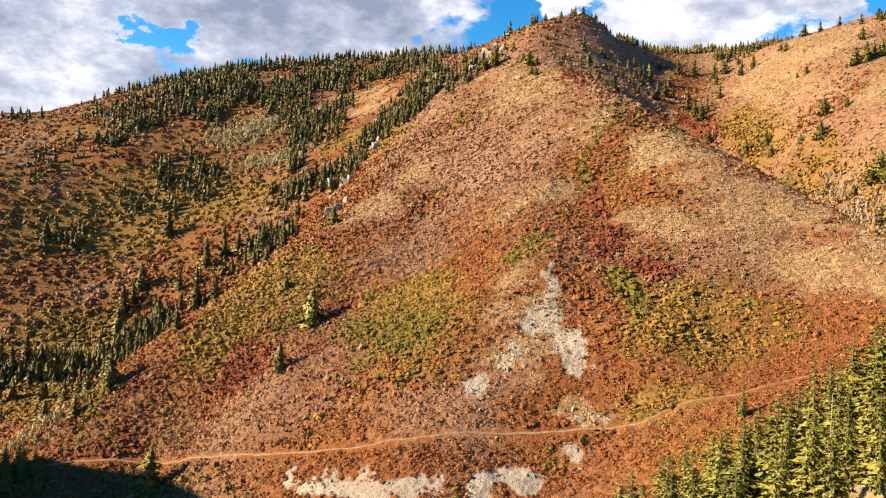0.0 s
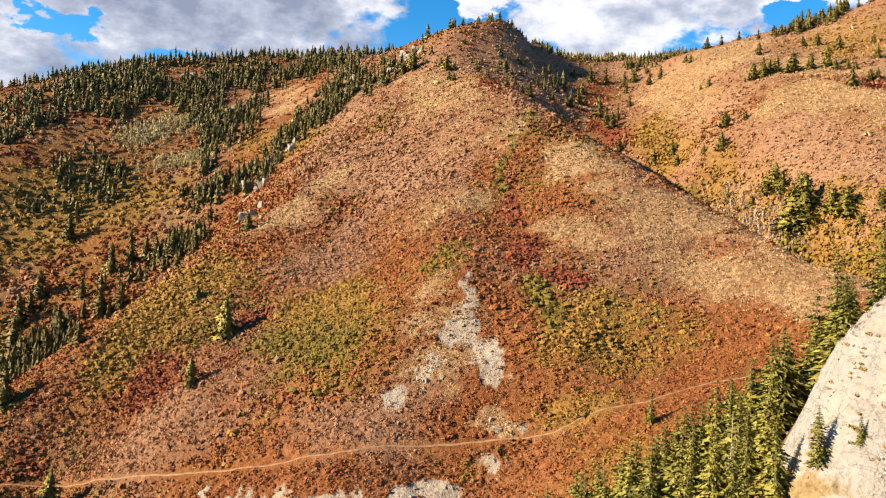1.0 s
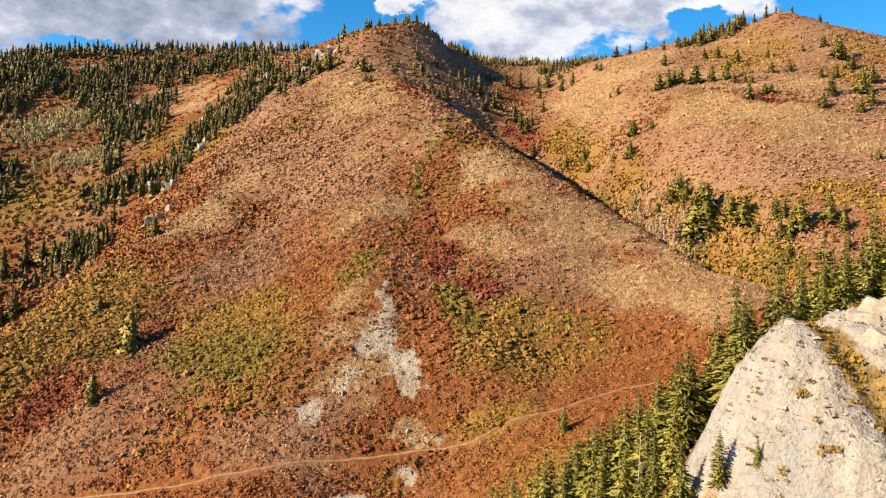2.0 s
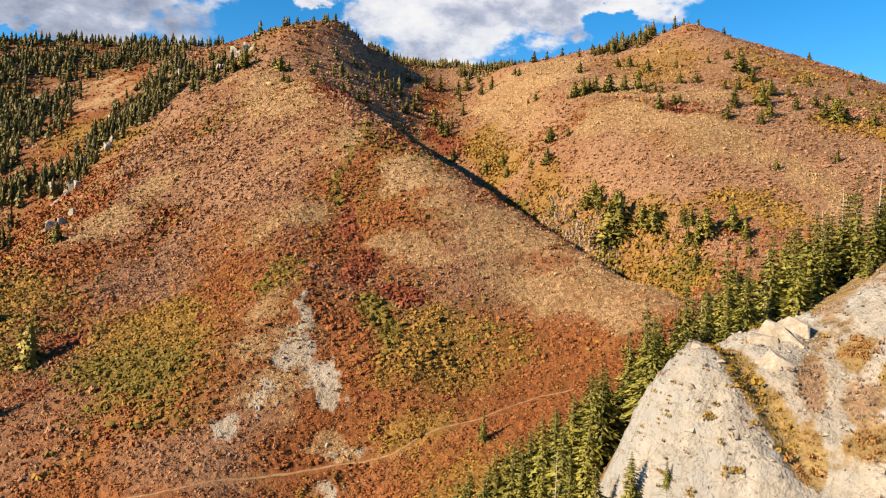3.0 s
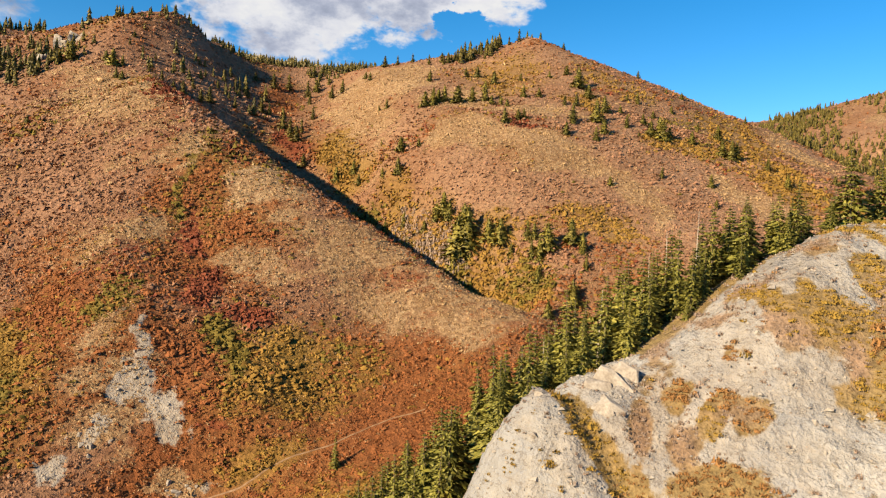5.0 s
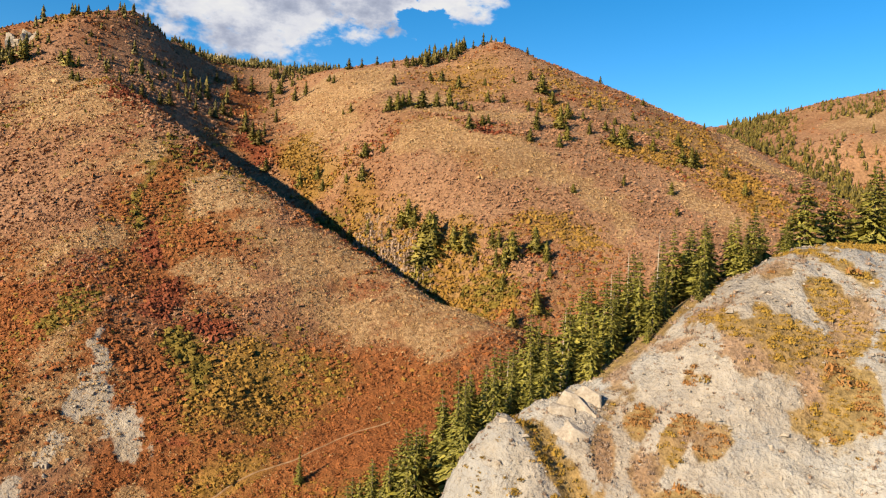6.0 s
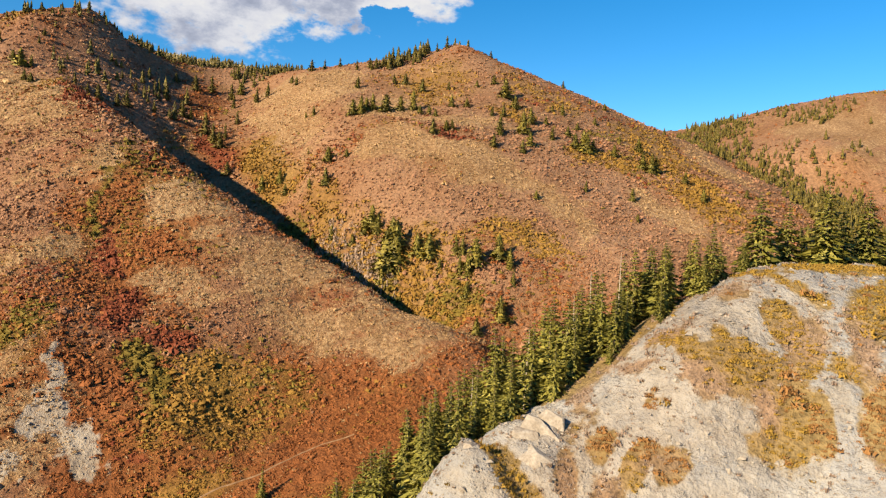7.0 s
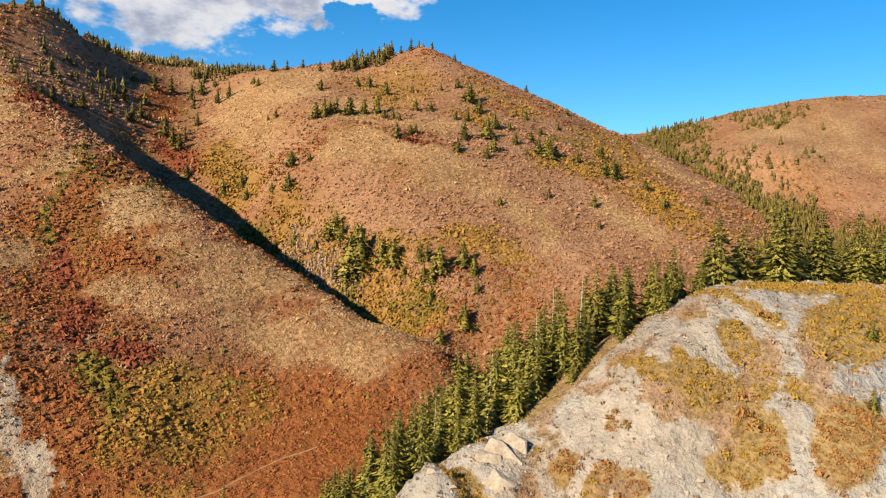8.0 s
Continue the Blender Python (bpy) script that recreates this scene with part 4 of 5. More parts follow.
def fir_crown(rng, whorls, arms, tufts, spread=0.17, first=0.06, ragged=0.2, full=1.0, taper=0.8):
    """Sprays of needles on drooping boughs, for a tree one metre high."""
    out = []
    for w in range(whorls):
        h = first + (1 - first) * (w + rng.uniform(0, 0.8)) / whorls
        reach = spread * (1 - h) ** taper * rng.uniform(1 - ragged, 1 + ragged) + 0.008
        for k in range(arms):
            a = 6.283 * (k + rng.uniform(-0.4, 0.4)) / arms + w * 1.3
            length = reach * rng.uniform(0.65, 1.15)
            d = np.array([math.cos(a), math.sin(a), 0.0])
            p = np.array([-d[1], d[0], 0.0])
            tilt = rng.uniform(-0.45, -0.05) + 0.5 * max(0, h - 0.6)
            for t in range(tufts):
                f = (t + rng.uniform(0.2, 1.0)) / tufts
                c = d * length * f + p * (rng.uniform(-0.2, 0.2) * length * (1.1 - f)) + np.array([0, 0, h + tilt * length * f + rng.uniform(-0.006, 0.006)])
                roll = rng.uniform(-1.4, 1.4)
                q = p * math.cos(roll) + np.array([0, 0, math.sin(roll)])
                wide = full * length * rng.uniform(0.11, 0.23) * (1.25 - 0.6 * f) + 0.003
                tip = d * length * 0.36 + np.array([0, 0, -0.1 * length]) + p * rng.uniform(-0.5, 0.5) * wide
                out += [c - q * wide, c + q * wide, c + tip]
    return np.array(out)


def tiers(rng, count, sides, spread, taper=0.65):
    """A dense crown of overlapping ragged skirts, one metre high, for trees seen from afar. Six columns, as for shrubs."""
    out = []
    for w in range(count):
        low, top = 0.04 + 0.9 * w / count, min(1.0, 0.04 + 0.9 * (w + 2.0) / count)
        reach = spread * (1 - low) ** taper * rng.uniform(0.8, 1.2)
        turn = rng.uniform(0, 6.283)
        for k in range(sides):
            a, b = turn + 6.283 * k / sides, turn + 6.283 * (k + 1.25) / sides
            ra, rb = reach * rng.uniform(0.6, 1.2), reach * rng.uniform(0.6, 1.2)
            za, zb = low + rng.uniform(-0.03, 0.03), low + rng.uniform(-0.03, 0.03)
            m = (a + b) / 2
            n = np.array([math.cos(m), math.sin(m), 0.3]) + rng.normal(0, 0.25, 3)
            n /= np.linalg.norm(n)
            for p in ((math.cos(a) * ra, math.sin(a) * ra, za), (math.cos(b) * rb, math.sin(b) * rb, zb), (0, 0, top)):
                out.append([*p, *n])
    return np.array(out)


def trunk_mesh(name, mat, sides=7, foot=0.018, bare=0):
    bm = bmesh.new()
    bmesh.ops.create_cone(bm, cap_ends=True, segments=sides, radius1=foot, radius2=0.002, depth=1.04, matrix=Matrix.Translation((0, 0, 0.48)))
    rng = random.Random(bare)
    for k in range(bare):
        h = 0.25 + 0.7 * k / bare
        a = rng.uniform(0, 6.283)
        arm = rng.uniform(0.03, 0.1) * (1.1 - h)
        m = Matrix.Translation((0, 0, h)) @ Euler((0, radians(rng.uniform(75, 105)), a)).to_matrix().to_4x4() @ Matrix.Translation((0, 0, arm / 2))
        bmesh.ops.create_cone(bm, cap_ends=False, segments=3, radius1=0.0035, radius2=0.0008, depth=arm, matrix=m)
    me = bpy.data.meshes.new(name)
    bm.to_mesh(me)
    bm.free()
    me.materials.append(mat)
    return me


def fir(crown, trunk, label, group):
    top = tagged(new("conifer"), label, "conifer tree", group)
    for name, me in (("trunk", trunk), ("crown", crown)):
        ob = new(name, me)
        ob.parent = top
    return top


def ground_at(points):
    p = np.array(points, float)
    return height(p[:, 0], p[:, 1])


def plant(patterns, spots, low, high, seed, first_used):
    """Stand copies of the pattern trees on the spots; each pattern serves once itself."""
    rng = random.Random(seed)
    for (x, y, *given), z in zip(spots, ground_at([s[:2] for s in spots])):
        k = rng.randrange(len(patterns))
        tall = given[0] if given else rng.uniform(low, high)
        wide = tall * rng.uniform(0.85, 1.15)
        own = patterns[k].scale if k in first_used else (1, 1, 1)
        m = Matrix.LocRotScale((x, y, z - 0.15), Euler((radians(rng.uniform(-2, 2)), radians(rng.uniform(-2, 2)), rng.uniform(0, 6.283))), (wide / own[0], wide / own[1], tall / own[2]))
        if k in first_used:
            copy_thing(patterns[k], m)
        else:
            patterns[k].matrix_basis = m
            first_used.add(k)


def inside(x, y, ring):
    hit = False
    for (ax, ay), (bx, by) in zip(ring, ring[1:] + ring[:1]):
        if (ay > y) != (by > y) and x < (bx - ax) * (y - ay) / (by - ay) + ax:
            hit = not hit
    return hit


def stand(ring, gap, seed):
    """Spots in a ring on the plan, no two nearer than the gap."""
    rng = random.Random(seed)
    xs, ys = [p[0] for p in ring], [p[1] for p in ring]
    out = []
    for _ in range(6000):
        p = (rng.uniform(min(xs), max(xs)), rng.uniform(min(ys), max(ys)))
        if inside(*p, ring) and all(math.dist(p, q) > gap for q in out):
            out.append(p)
    return out


tree_rng = np.random.RandomState(5)
fir_trunk = trunk_mesh("trunk", BARK)


def soft_crown(spread):
    """A close fir's crown, shaded from its lit to its dark side."""
    p = fir_crown(tree_rng, 30, 7, 9, spread, 0.05, 0.3, 0.7)
    d = np.repeat(p.reshape(-1, 3, 3).mean(1), 3, axis=0)
    d[:, 2] = 0
    n = d / (np.linalg.norm(d, axis=1)[:, None] + 0.01) + np.array([0, 0, 0.35]) + np.repeat(tree_rng.normal(0, 0.28, (len(p) // 3, 3)), 3, axis=0)
    return tris_mesh("crown", p, NEEDLES, n / np.linalg.norm(n, axis=1)[:, None])


close_firs = [fir(soft_crown(s), fir_trunk, "tall yellow-green fir on the shaded slope behind the pale cliff", "firs along the ravine")
              for s in (0.19, 0.23, 0.17, 0.245, 0.21, 0.16)]
used = set()
grove = stand([(18, 84), (30, 74), (38, 68), (48, 65.5), (60, 64), (70, 62), (80, 60), (90, 66), (86, 80), (76, 92), (62, 98), (44, 97), (28, 96)], 3.9, 3)
grove = [(x, y, min(17.5, 7.0 + 0.38 * (y - 62) + (x * 7.7 + y * 3.1) % 4.5)) for x, y in grove]
plant(close_firs, grove, 8.0, 13.0, 4, used)
rim = [(47, 64, 6.5), (55, 62.5, 5), (58, 63, 8), (63, 61, 7.5), (67, 61.5, 9), (71, 58.5, 8), (74, 59, 7), (78, 56.5, 9), (80, 58, 9.5), (83, 55.5, 8), (86, 55, 8.5), (88, 57, 7), (91, 53.5, 4.5), (69, 57.5, 3), (84, 60, 8.5), (88, 59.5, 8), (91.5, 57, 6.5), (95, 55.5, 5.5), (82, 53.5, 5), (76, 55.5, 5.5)]
plant(close_firs, rim, 6.0, 9.0, 6, used)
foot = [(40, 57, 5.5), (42, 54.5, 2.5), (38, 60, 8), (35, 62, 12), (94.5, 33, 3.2), (84, 29, 3), (57, 131, 7)]
foot += [(-112, 185, 9), (-109, 187, 9), (-102, 182, 9), (-113, 191, 9), (-106, 187, 9), (-116, 190, 9)]  # a dark clump low on the western side, packed to blacken the shaded corner
plant(close_firs, foot, 6.0, 9.0, 7, used)
shoulder = stand([(98, 54), (112, 47.5), (140, 42), (175, 36), (200, 60), (170, 92), (135, 84), (108, 68)], 5.0, 8)
plant(close_firs, shoulder, 9.0, 14.0, 9, used)


def mid_form(spread):
    core = tiers(tree_rng, 9, 8, spread * 0.6)
    loose = fir_crown(tree_rng, 18, 8, 4, spread, 0.04, 0.3, 1.15, 0.6)
    n = loose * np.array([1, 1, 0]) + np.array([0, 0, 0.06])
    n /= np.linalg.norm(n, axis=1)[:, None]
    return np.concatenate([core, np.c_[loose, n]])


def mid_crown(spread):
    both = mid_form(spread)
    return tris_mesh("crown", both[:, :3], SPRUCE, both[:, 3:])


mid_firs = [fir(mid_crown(s), fir_trunk, "single dark green fir on the open hillside", "scattered firs") for s in (0.26, 0.34, 0.4, 0.31, 0.36)]
used_mid = set()
SPUR_FIRS = [(40, 347, 4.9), (42, 343, 4.3), (20, 393, 7), (25, 391, 9.7), (41, 370, 8.6), (45, 368, 5.9), (39, 377, 5.4), (6, 312, 3.3),
    (-11, 404, 5.6), (-15, 403, 4.9), (-8, 308, 3.2), (-40, 257, 7.2), (-30, 286, 3), (-36, 201, 10.7), (-42, 187, 7.8), (-70, 173, 12),
    (-32, 223, 2.7), (-48, 219, 5), (-66, 183, 2.8)]
WEST_FIRS = [(-110, 331, 15.1), (-103, 334, 15.1), (-90, 327, 14.6), (-82, 324, 13), (-71, 316, 11.2), (-105, 304, 16.7), (-97, 304, 13.8),
    (-139, 329, 12.4), (-138, 304, 13.1), (-121, 285, 10.8), (-95, 205, 12), (-104, 210, 6.2), (-157, 274, 11.1), (-168, 278, 11.4),
    (-131, 248, 9.9), (-115, 207, 8.4), (-119, 322, 8.9), (-140, 322, 9.1), (-123, 309, 9.8), (-80, 215, 8), (-96, 333, 10.8), (-84, 316, 8.5),
    (-77, 315, 7.3), (-109, 320, 8.8), (-142, 317, 12.1), (-145, 304, 7.1), (-121, 292, 8.3), (-168, 288, 11.7), (-103, 201, 6), (-176, 284, 11.7),
    (-141, 364, 13.5)]
HILL_FIRS = [(163, 423, 7.9), (157, 384, 5.1), (162, 380, 7.9), (176, 379, 4.4), (173, 367, 5), (153, 313, 3), (155, 309, 5.4), (163, 286, 7.4),
    (166, 284, 8.6), (170, 286, 6.4), (173, 285, 8.1), (177, 280, 8.7), (183, 277, 7.5), (188, 274, 9.9), (187, 267, 4.6), (190, 264, 4.5),
    (190, 259, 3.9), (186, 322, 6.5), (209, 323, 5.4), (215, 321, 6.1), (212, 301, 7.1), (223, 293, 4.5), (205, 267, 6.5), (212, 264, 4.7),
    (235, 285, 3.9), (245, 283, 5.3), (237, 265, 10.6), (233, 253, 7.2), (215, 249, 5.2), (220, 247, 5.8)]
HILL_FIRS_EAST = [(175, 240, 6.7), (182, 240, 4.7), (185, 240, 4.7), (205, 232, 9.1), (192, 221, 5.6), (216, 229, 10.4), (201, 213, 6.1),
    (228, 237, 8), (209, 217, 6.3), (230, 211, 7), (233, 209, 9.7), (233, 207, 9.7), (237, 207, 6.5), (253, 231, 4.2), (272, 237, 4.4),
    (245, 202, 6), (267, 206, 7), (249, 190, 7), (250, 186, 8.6), (253, 186, 7.6), (268, 218, 3.6), (257, 245, 6.2), (254, 249, 3.1),
    (237, 236, 4.1), (226, 221, 6), (239, 224, 5.1), (205, 182, 4.7), (220, 172, 5.3), (255, 173, 5.8), (245, 158, 5.5)]
HILL_FIRS_LOW = [(276, 158, 4.4), (295, 261, 3.4), (300, 255, 4.1), (326, 235, 4.2), (223, 211, 2.5), (183, 186, 3.6), (208, 160, 3.2),
    (130, 261, 4.5), (132, 251, 7.3), (138, 261, 6.6), (143, 255, 3.5), (128, 285, 6.5), (127, 277, 5.2), (122, 290, 7.6), (140, 283, 2.5),
    (122, 241, 7.4), (126, 234, 5.9), (131, 219, 7), (133, 217, 8.7), (133, 213, 7.3), (130, 202, 14.4), (132, 199, 15.1), (136, 193, 7.7),
    (137, 188, 8.8), (142, 180, 6.7), (143, 178, 5.9), (140, 171, 7.6), (139, 174, 6.5), (143, 171, 9.2), (150, 168, 8.5), (150, 163, 6.8)]
GULLY_FIRS = [(138, 153, 7.8), (147, 158, 4.4), (137, 182, 5.1), (131, 196, 4), (137, 168, 5.6), (129, 153, 5.2), (129, 192, 4), (132, 181, 3.5),
    (128, 202, 7.4), (125, 228, 4.4), (128, 222, 4.8), (134, 205, 8.4)]
FLANK_FIRS = [(58, 341, 6.1), (62, 335, 6), (67, 339, 6.7), (76, 345, 8.1), (81, 349, 7.6), (75, 357, 4.5), (110, 389, 9.3), (113, 372, 8.9),
    (117, 371, 7.5), (118, 351, 9.7), (118, 340, 11.4), (119, 334, 10.5), (125, 343, 6.4), (115, 312, 8.7), (135, 421, 9.4), (146, 425, 11.9),
    (154, 414, 10.1), (146, 389, 7.3), (138, 362, 6.8), (155, 378, 7.2), (55, 356, 4.5), (95, 368, 4.7), (92, 379, 4.1), (87, 386, 4.2),
    (96, 360, 5.9), (126, 428, 6.3), (62, 384, 3.5), (54, 398, 5), (51, 392, 3.5)]
RIDGE_FIRS = [(195, 393), (200, 386), (207, 380), (207, 360), (215, 359), (232, 361), (240, 361), (253, 357), (248, 352), (258, 352), (264, 350), (279, 326, 4), (301, 287, 4), (222, 356), (212, 352), (226, 350)]
for k, spots in enumerate((SPUR_FIRS, HILL_FIRS, HILL_FIRS_EAST, HILL_FIRS_LOW, GULLY_FIRS)):
    plant(mid_firs, spots, 5.0, 8.5, 20 + k, used_mid)

# small firs on the far ridges, too many to count
far_spots = np.array([(x, y, *(given or [5.0 + (3.7 * x + 5.3 * y) % 3.0])) for x, y, *given in WEST_FIRS + FLANK_FIRS + RIDGE_FIRS])
far_made = scatter([mid_form(s) for s in (0.2, 0.25, 0.3)], far_spots[:, 0], far_spots[:, 1], ground_at(far_spots) - 0.1, far_spots[:, 2], 52)
tagged(new("ridge_conifers", soft_mesh("ridge_conifers", far_made, DARK_SPRUCE)), "dark green firs dotted over the far slopes and ridges", "conifers", kind="stuff")

# dead standing trunks among the firs
snag = tagged(new("dead_tree"), "bare grey dead trunk standing among firs", "dead tree")
snag_trunk = new("trunk", trunk_mesh("trunk", DEAD, 6, 0.009, 30))
snag_trunk.parent = snag
for n, (x, y, tall) in enumerate([(77, 63, 12), (75, 66, 12.5), (41, 73, 11), (72, 66, 11), (67, 70, 12), (61, 74, 12.5)]):
    z = float(ground_at([(x, y)])[0])
    grow = tall / 12 if n else tall
    m = Matrix.LocRotScale((x, y, z - 0.1), Euler((0, radians(1.5 - n), n * 2.0)), (grow, grow, grow))
    if n:
        copy_thing(snag, m)
    else:
        snag.matrix_basis = m

# ---- far woods ----
WEST_WOODS = [(-139, 506, 90.4, 49.5, 6, 1.3), (-184, 506, 48.6, 28.7, -53, 1.1), (-88, 473, 58.9, 28, -67, 1.2), (-201, 444, 42.4, 14.7, 60, 1.1),
    (-228, 421, 22.6, 12.1, 73, 1), (-92, 429, 41.7, 8.8, -75, 1), (-45, 377, 37, 13.4, 82, 1), (-57, 361, 26.6, 13.7, 64, 1.1),
    (-29, 402, 40.2, 16.9, 73, 1.1), (-12, 425, 27.4, 18.6, -75, 1), (-77, 365, 19.8, 12.7, -57, 1), (-148, 407, 27.1, 15.7, -56, 1.1),
    (-165, 387, 25.7, 10.6, -5, 0.6), (-40, 524, 45.5, 23.7, -61, 0.7), (-197, 361, 22, 14.6, 2, 0.6)]
WEST_WOODS += [(-215, 475, 40, 26, 0, 0.5), (-200, 548, 90, 16, 10, 0.5), (-40, 505, 50, 40, 0, 0.6)]
LOW_WOODS = [(-90, 322, 30, 14, 20, 0.9), (-118, 302, 28, 16, 40, 0.8), (-128, 268, 24, 16, 40, 0.8), (-160, 276, 20, 14, 0, 0.8), (-330, 500, 60, 24, 0, 0.4)]
NORTH_WOODS = [(62, 385, 22, 26, 0, 0.12), (100, 385, 26, 40, 20, 0.1), (90, 440, 40, 12, 15, 0.15), (150, 480, 70, 16, 20, 1.0), (188, 450, 34, 30, 0, 0.8), (20, 410, 26, 26, 0, 0.35),
               (-30, 560, 100, 14, 0, 0.5), (60, 430, 50, 16, 10, 0.15), (250, 355, 50, 10, 0, 0.6)]
EAST_WOODS = [(410, 258, 80.6, 25.2, 30, 1.4), (451, 278, 31.2, 17.7, 13, 1), (462, 234, 28.1, 20, 57, 0.4), (461, 203, 25.2, 14.9, -61, 0.8),
    (368, 195, 31.6, 24.6, 38, 1.2), (368, 174, 27.4, 20.3, 33, 1.2), (483, 217, 28, 18.3, 90, 0.25), (402, 187, 32.7, 14.9, -73, 0.25),
    (355, 170, 36, 15, 25, 1.2), (344, 150, 48, 15, 15, 1.3), (210, 100, 50, 16, 0, 1.1), (270, 105, 50, 20, 0, 1.2), (320, 118, 50, 22, 0, 1.2)]
Z_WOODS = WEST_WOODS + LOW_WOODS + NORTH_WOODS + EAST_WOODS


def build_woods():
    rng = np.random.RandomState(77)
    n = 95000
    a, r = np.radians(rng.uniform(-34.5, 74.5, n)), np.exp(rng.uniform(math.log(200), math.log(680), n))
    x, y = r * np.sin(a), r * np.cos(a)
    chance = zones(x, y, Z_WOODS) * np.clip(0.7 + 1.5 * ripple(x, y, 71, 22, 3), 0.06, 1.3)
    keep = (rng.uniform(0, 1, n) < chance * 0.85)
    x, y = x[keep], y[keep]
    keep = lines_of_sight(x, y, height(x, y) + 4) & (rock_cover(x, y) < 0.4)
    x, y = x[keep], y[keep]
    forms = [tiers(np.random.RandomState(90 + k), 6, 7, 0.19 + 0.025 * k, 0.85) for k in range(5)]
    size = rng.uniform(4.5, 9.0, len(x)) * np.where((x > 40) & (y > 400), 0.7, np.where(x > 320, 0.62, 1.0))
    me = soft_mesh("conifer_woods", scatter(forms, x, y, height(x, y), size, 78), DARK_SPRUCE)
    tagged(new("conifer_woods", me), "dark green conifer woods on the far slopes", "woods", kind="stuff")


build_woods()


# ---- rocks ----
STONE, sg, ss, sw = material("pale_stone", 0.9, 0.15)
s_fac = sg.math("ADD", sg.math("MULTIPLY", sg.noise(sw, 0.6, 6.0, 0.65), 0.6), sg.math("MULTIPLY", sg.noise(sw, 4.0, 4.0, 0.6), 0.4))
wire(sg, sg.ramp(s_fac, [(0.33, (0.17, 0.14, 0.11)), (0.5, (0.29, 0.255, 0.21)), (0.66, (0.4, 0.365, 0.31))]), ss, "Base Color")
wire(sg, sg.add("ShaderNodeBump", None, Strength=0.8, Distance=0.25, Height=s_fac).outputs[0], ss, "Normal")


def rock_mesh(name, seed, count=26, square=0.6):
    """A broken block: the hull of scattered points, chipped by a bevel."""
    rng = random.Random(seed)
    bm = bmesh.new()
    for _ in range(count):
        v = Vector((rng.uniform(-1, 1), rng.uniform(-1, 1), rng.uniform(-1, 1)))
        bm.verts.new(v.normalized() * (1 - square) + v * square)
    made = bmesh.ops.convex_hull(bm, input=bm.verts[:])
    bmesh.ops.delete(bm, geom=[v for v in bm.verts if not v.link_faces], context="VERTS")
    bmesh.ops.bevel(bm, geom=bm.edges[:], offset=0.035, segments=1, affect="EDGES", profile=0.6, clamp_overlap=True)
    me = bpy.data.meshes.new(name)
    bm.to_mesh(me)
    bm.free()
    me.materials.append(STONE)
    return me


ROCK_SHAPES = [rock_mesh("rock", 300 + k, 16 + 3 * k, 0.75 + 0.05 * k) for k in range(5)]


def set_rock(name, label, spot, size, turn, tilt, seed, sink=0.35):
    x, y = spot
    z = float(ground_at([spot])[0])
    ob = tagged(new(name, ROCK_SHAPES[seed % 5]), label, "rock", "outcrops" if name == "rock_outcrop" else "boulders")
    ob.matrix_basis = Matrix.LocRotScale((x, y, z + size[2] * (1 - 2 * sink) * 0.5), Euler((radians(tilt), radians(tilt * 0.4), radians(turn))), [0.5 * s for s in size])


# tilted slabs split by dark cracks, at the end of the cliff's crest
for k, (x, y, sx, sy, sz, turn, tilt) in enumerate([(54.4, 56.6, 1.5, 4.6, 4.2, 24, 22), (56.1, 56.2, 1.4, 5.0, 4.4, 27, 24), (57.7, 56.0, 1.2, 3.8, 3.4, 22, 20), (53.6, 54.2, 1.8, 3.4, 2.6, 20, 25), (48.6, 59.0, 1.4, 1.8, 1.4, 30, 8)]):
    set_rock("rock_outcrop", "tilted pale rock slab split by dark cracks", (x, y), (sx, sy, sz), turn, tilt, k, 0.62)
# weathered blocks on the scar of the spur and beside the trail
rock_rng = random.Random(91)
for cx, cy, spread, count, low, high in [(14, 160.5, 3.2, 7, 0.7, 1.6), (31.5, 146.3, 2.2, 8, 0.7, 1.7), (27, 165.5, 3.0, 6, 0.5, 1.1), (7, 158.5, 4.0, 6, 0.5, 1.2), (24, 174, 3.0, 5, 0.4, 0.9), (33, 140, 2.0, 4, 0.5, 1.0)]:
    for _ in range(count):
        s = rock_rng.uniform(low, high)
        set_rock("boulder", "weathered pale boulder lodged in the hillside scree", (cx + rock_rng.gauss(0, spread), cy + rock_rng.gauss(0, spread * 0.5)), (s, s * rock_rng.uniform(0.6, 1.0), s * rock_rng.uniform(0.7, 1.3)),
                 rock_rng.uniform(0, 360), rock_rng.uniform(-20, 20), rock_rng.randrange(5), 0.6)
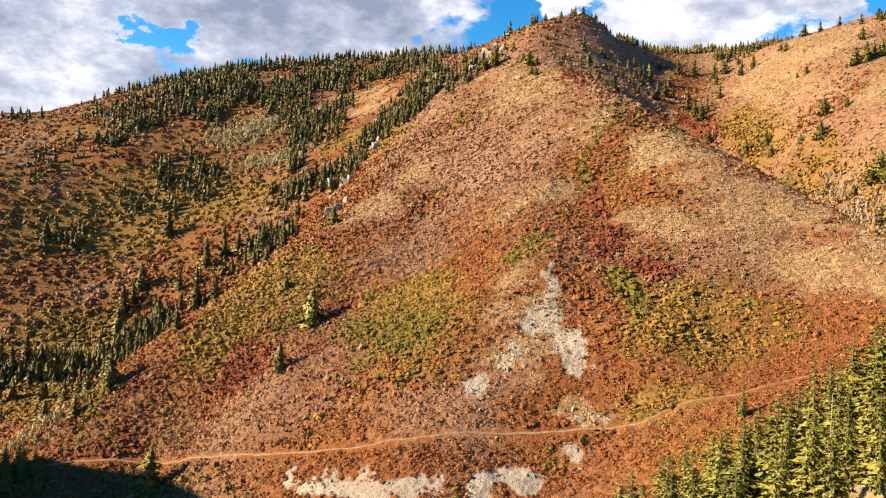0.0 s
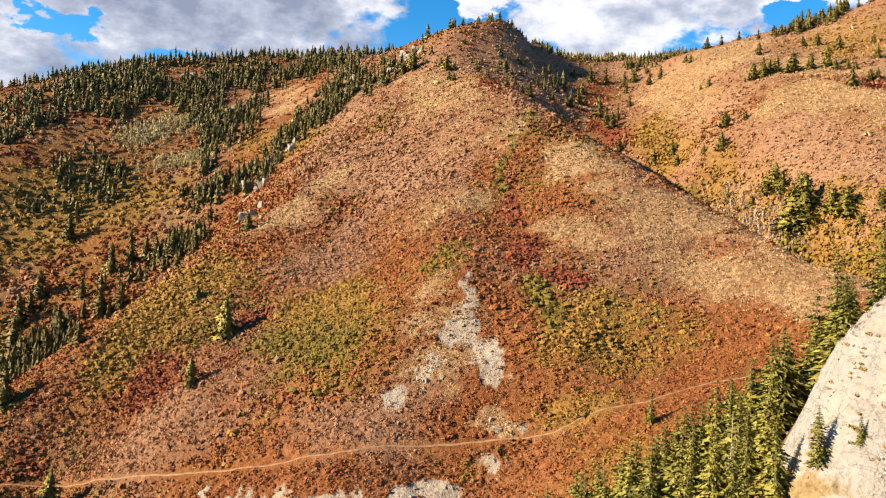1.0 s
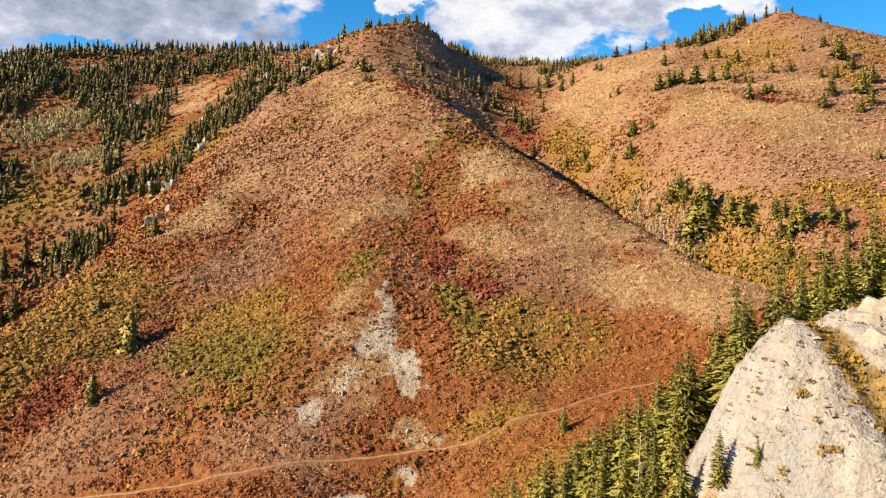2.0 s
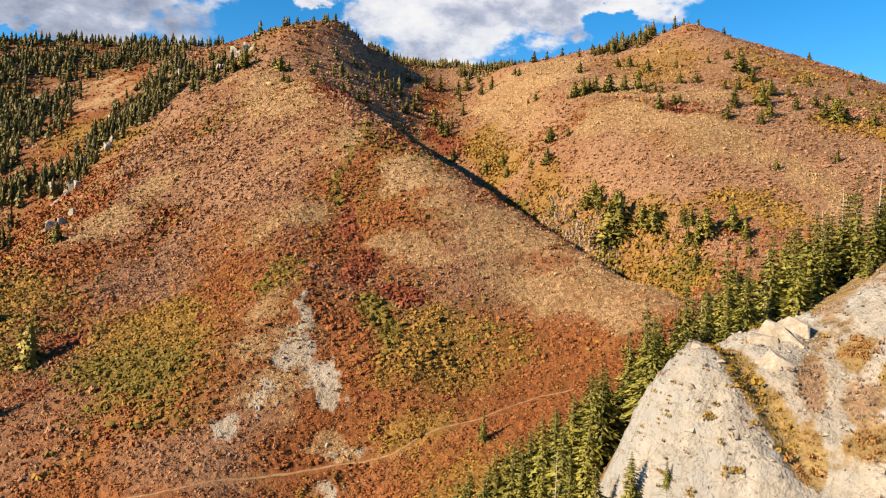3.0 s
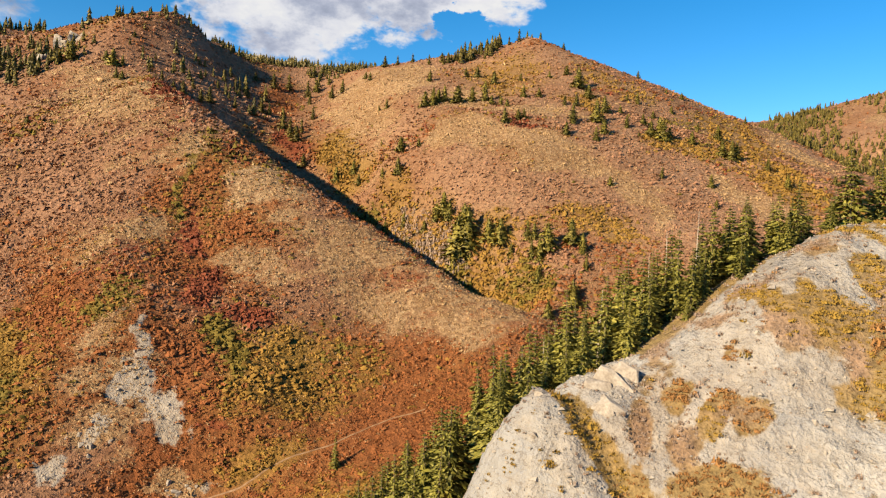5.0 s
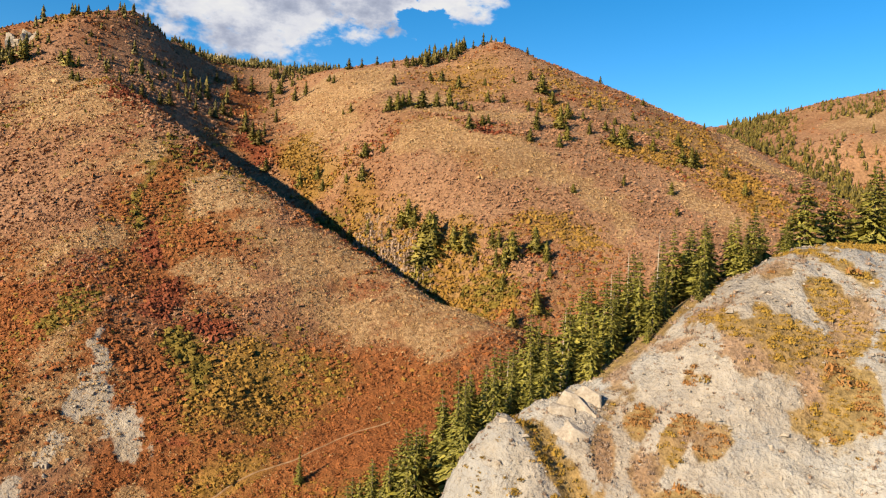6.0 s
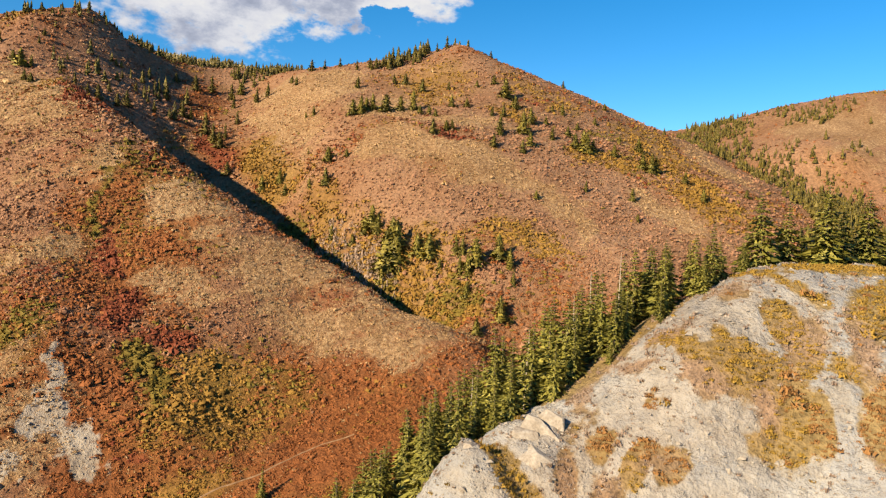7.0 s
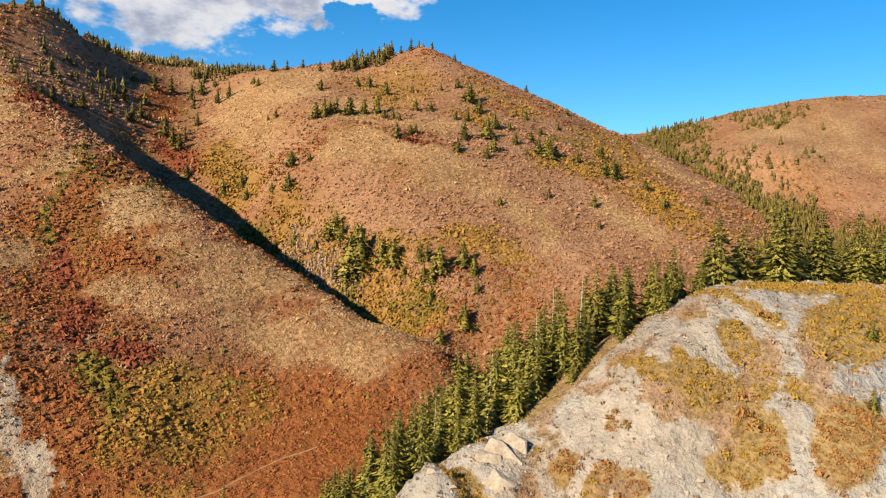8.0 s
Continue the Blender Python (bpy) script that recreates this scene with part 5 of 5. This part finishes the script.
# outcrops along the wooded west ridge and under the peak
for cx, cy, count in [(-30, 409, 5), (-11, 421, 5), (-41, 371, 5), (-50, 348, 6), (28, 416, 6), (-44, 282, 4), (-122, 520, 4), (16, 408, 3)]:
    for _ in range(count):
        s = rock_rng.uniform(2.5, 5.5)
        set_rock("rock_outcrop", "pale rock outcrop on a wooded ridge", (cx + rock_rng.gauss(0, 4), cy + rock_rng.gauss(0, 6)), (s, s * rock_rng.uniform(0.7, 1.2), s * rock_rng.uniform(0.8, 1.5)),
                 rock_rng.uniform(0, 360), rock_rng.uniform(-20, 20), rock_rng.randrange(5))


def build_scree():
    """Loose stones on the near cliff and the scars."""
    rng = np.random.RandomState(97)
    n = 16000
    x, y = np.r_[rng.uniform(38, 110, 11000), rng.uniform(-30, 45, 5000)], np.r_[rng.uniform(25, 61, 11000), rng.uniform(130, 182, 5000)]
    keep = (rng.uniform(0, 1, n) < rock_cover(x, y) * 0.6) & (np.hypot(x, y) > 58)
    x, y = x[keep], y[keep]
    forms = []
    for k in range(6):  # lopsided lumps, eight faces each
        p = np.array([(1, 0, 0), (0, 1, 0), (-1, 0, 0), (0, -1, 0)]) * rng.uniform(0.6, 1.2, (4, 1)) + rng.normal(0, 0.18, (4, 3))
        top = np.array([(0.45, 0.1, 0.6), (-0.3, 0.25, 0.7), (-0.05, -0.5, 0.5)]) + rng.normal(0, 0.1, (3, 3))
        faces = [(p[0], p[1], top[0]), (p[1], top[1], top[0]), (p[1], p[2], top[1]), (p[2], top[2], top[1]), (p[2], p[3], top[2]), (p[3], p[0], top[2]), (p[0], top[0], top[2]), (top[0], top[1], top[2])]
        tri = np.concatenate([np.array(f) for f in faces])
        e = np.cross(tri[1::3] - tri[0::3], tri[2::3] - tri[0::3])
        e *= np.sign((e * (tri.reshape(-1, 3, 3).mean(1) - [0, 0, 0.2])).sum(1))[:, None] / np.linalg.norm(e, axis=1)[:, None]
        forms.append(np.c_[tri, np.repeat(e, 3, axis=0)])
    size = rng.lognormal(-2.1, 0.5, len(x)) * np.where(y > 100, 1.8, 1.0)
    me = soft_mesh("scree_stones", scatter(forms, x, y, height(x, y) - 0.03, size, 98), STONE)
    tagged(new("scree_stones", me), "loose pale stones scattered over the cliff slope", "stones", kind="stuff")


build_scree()
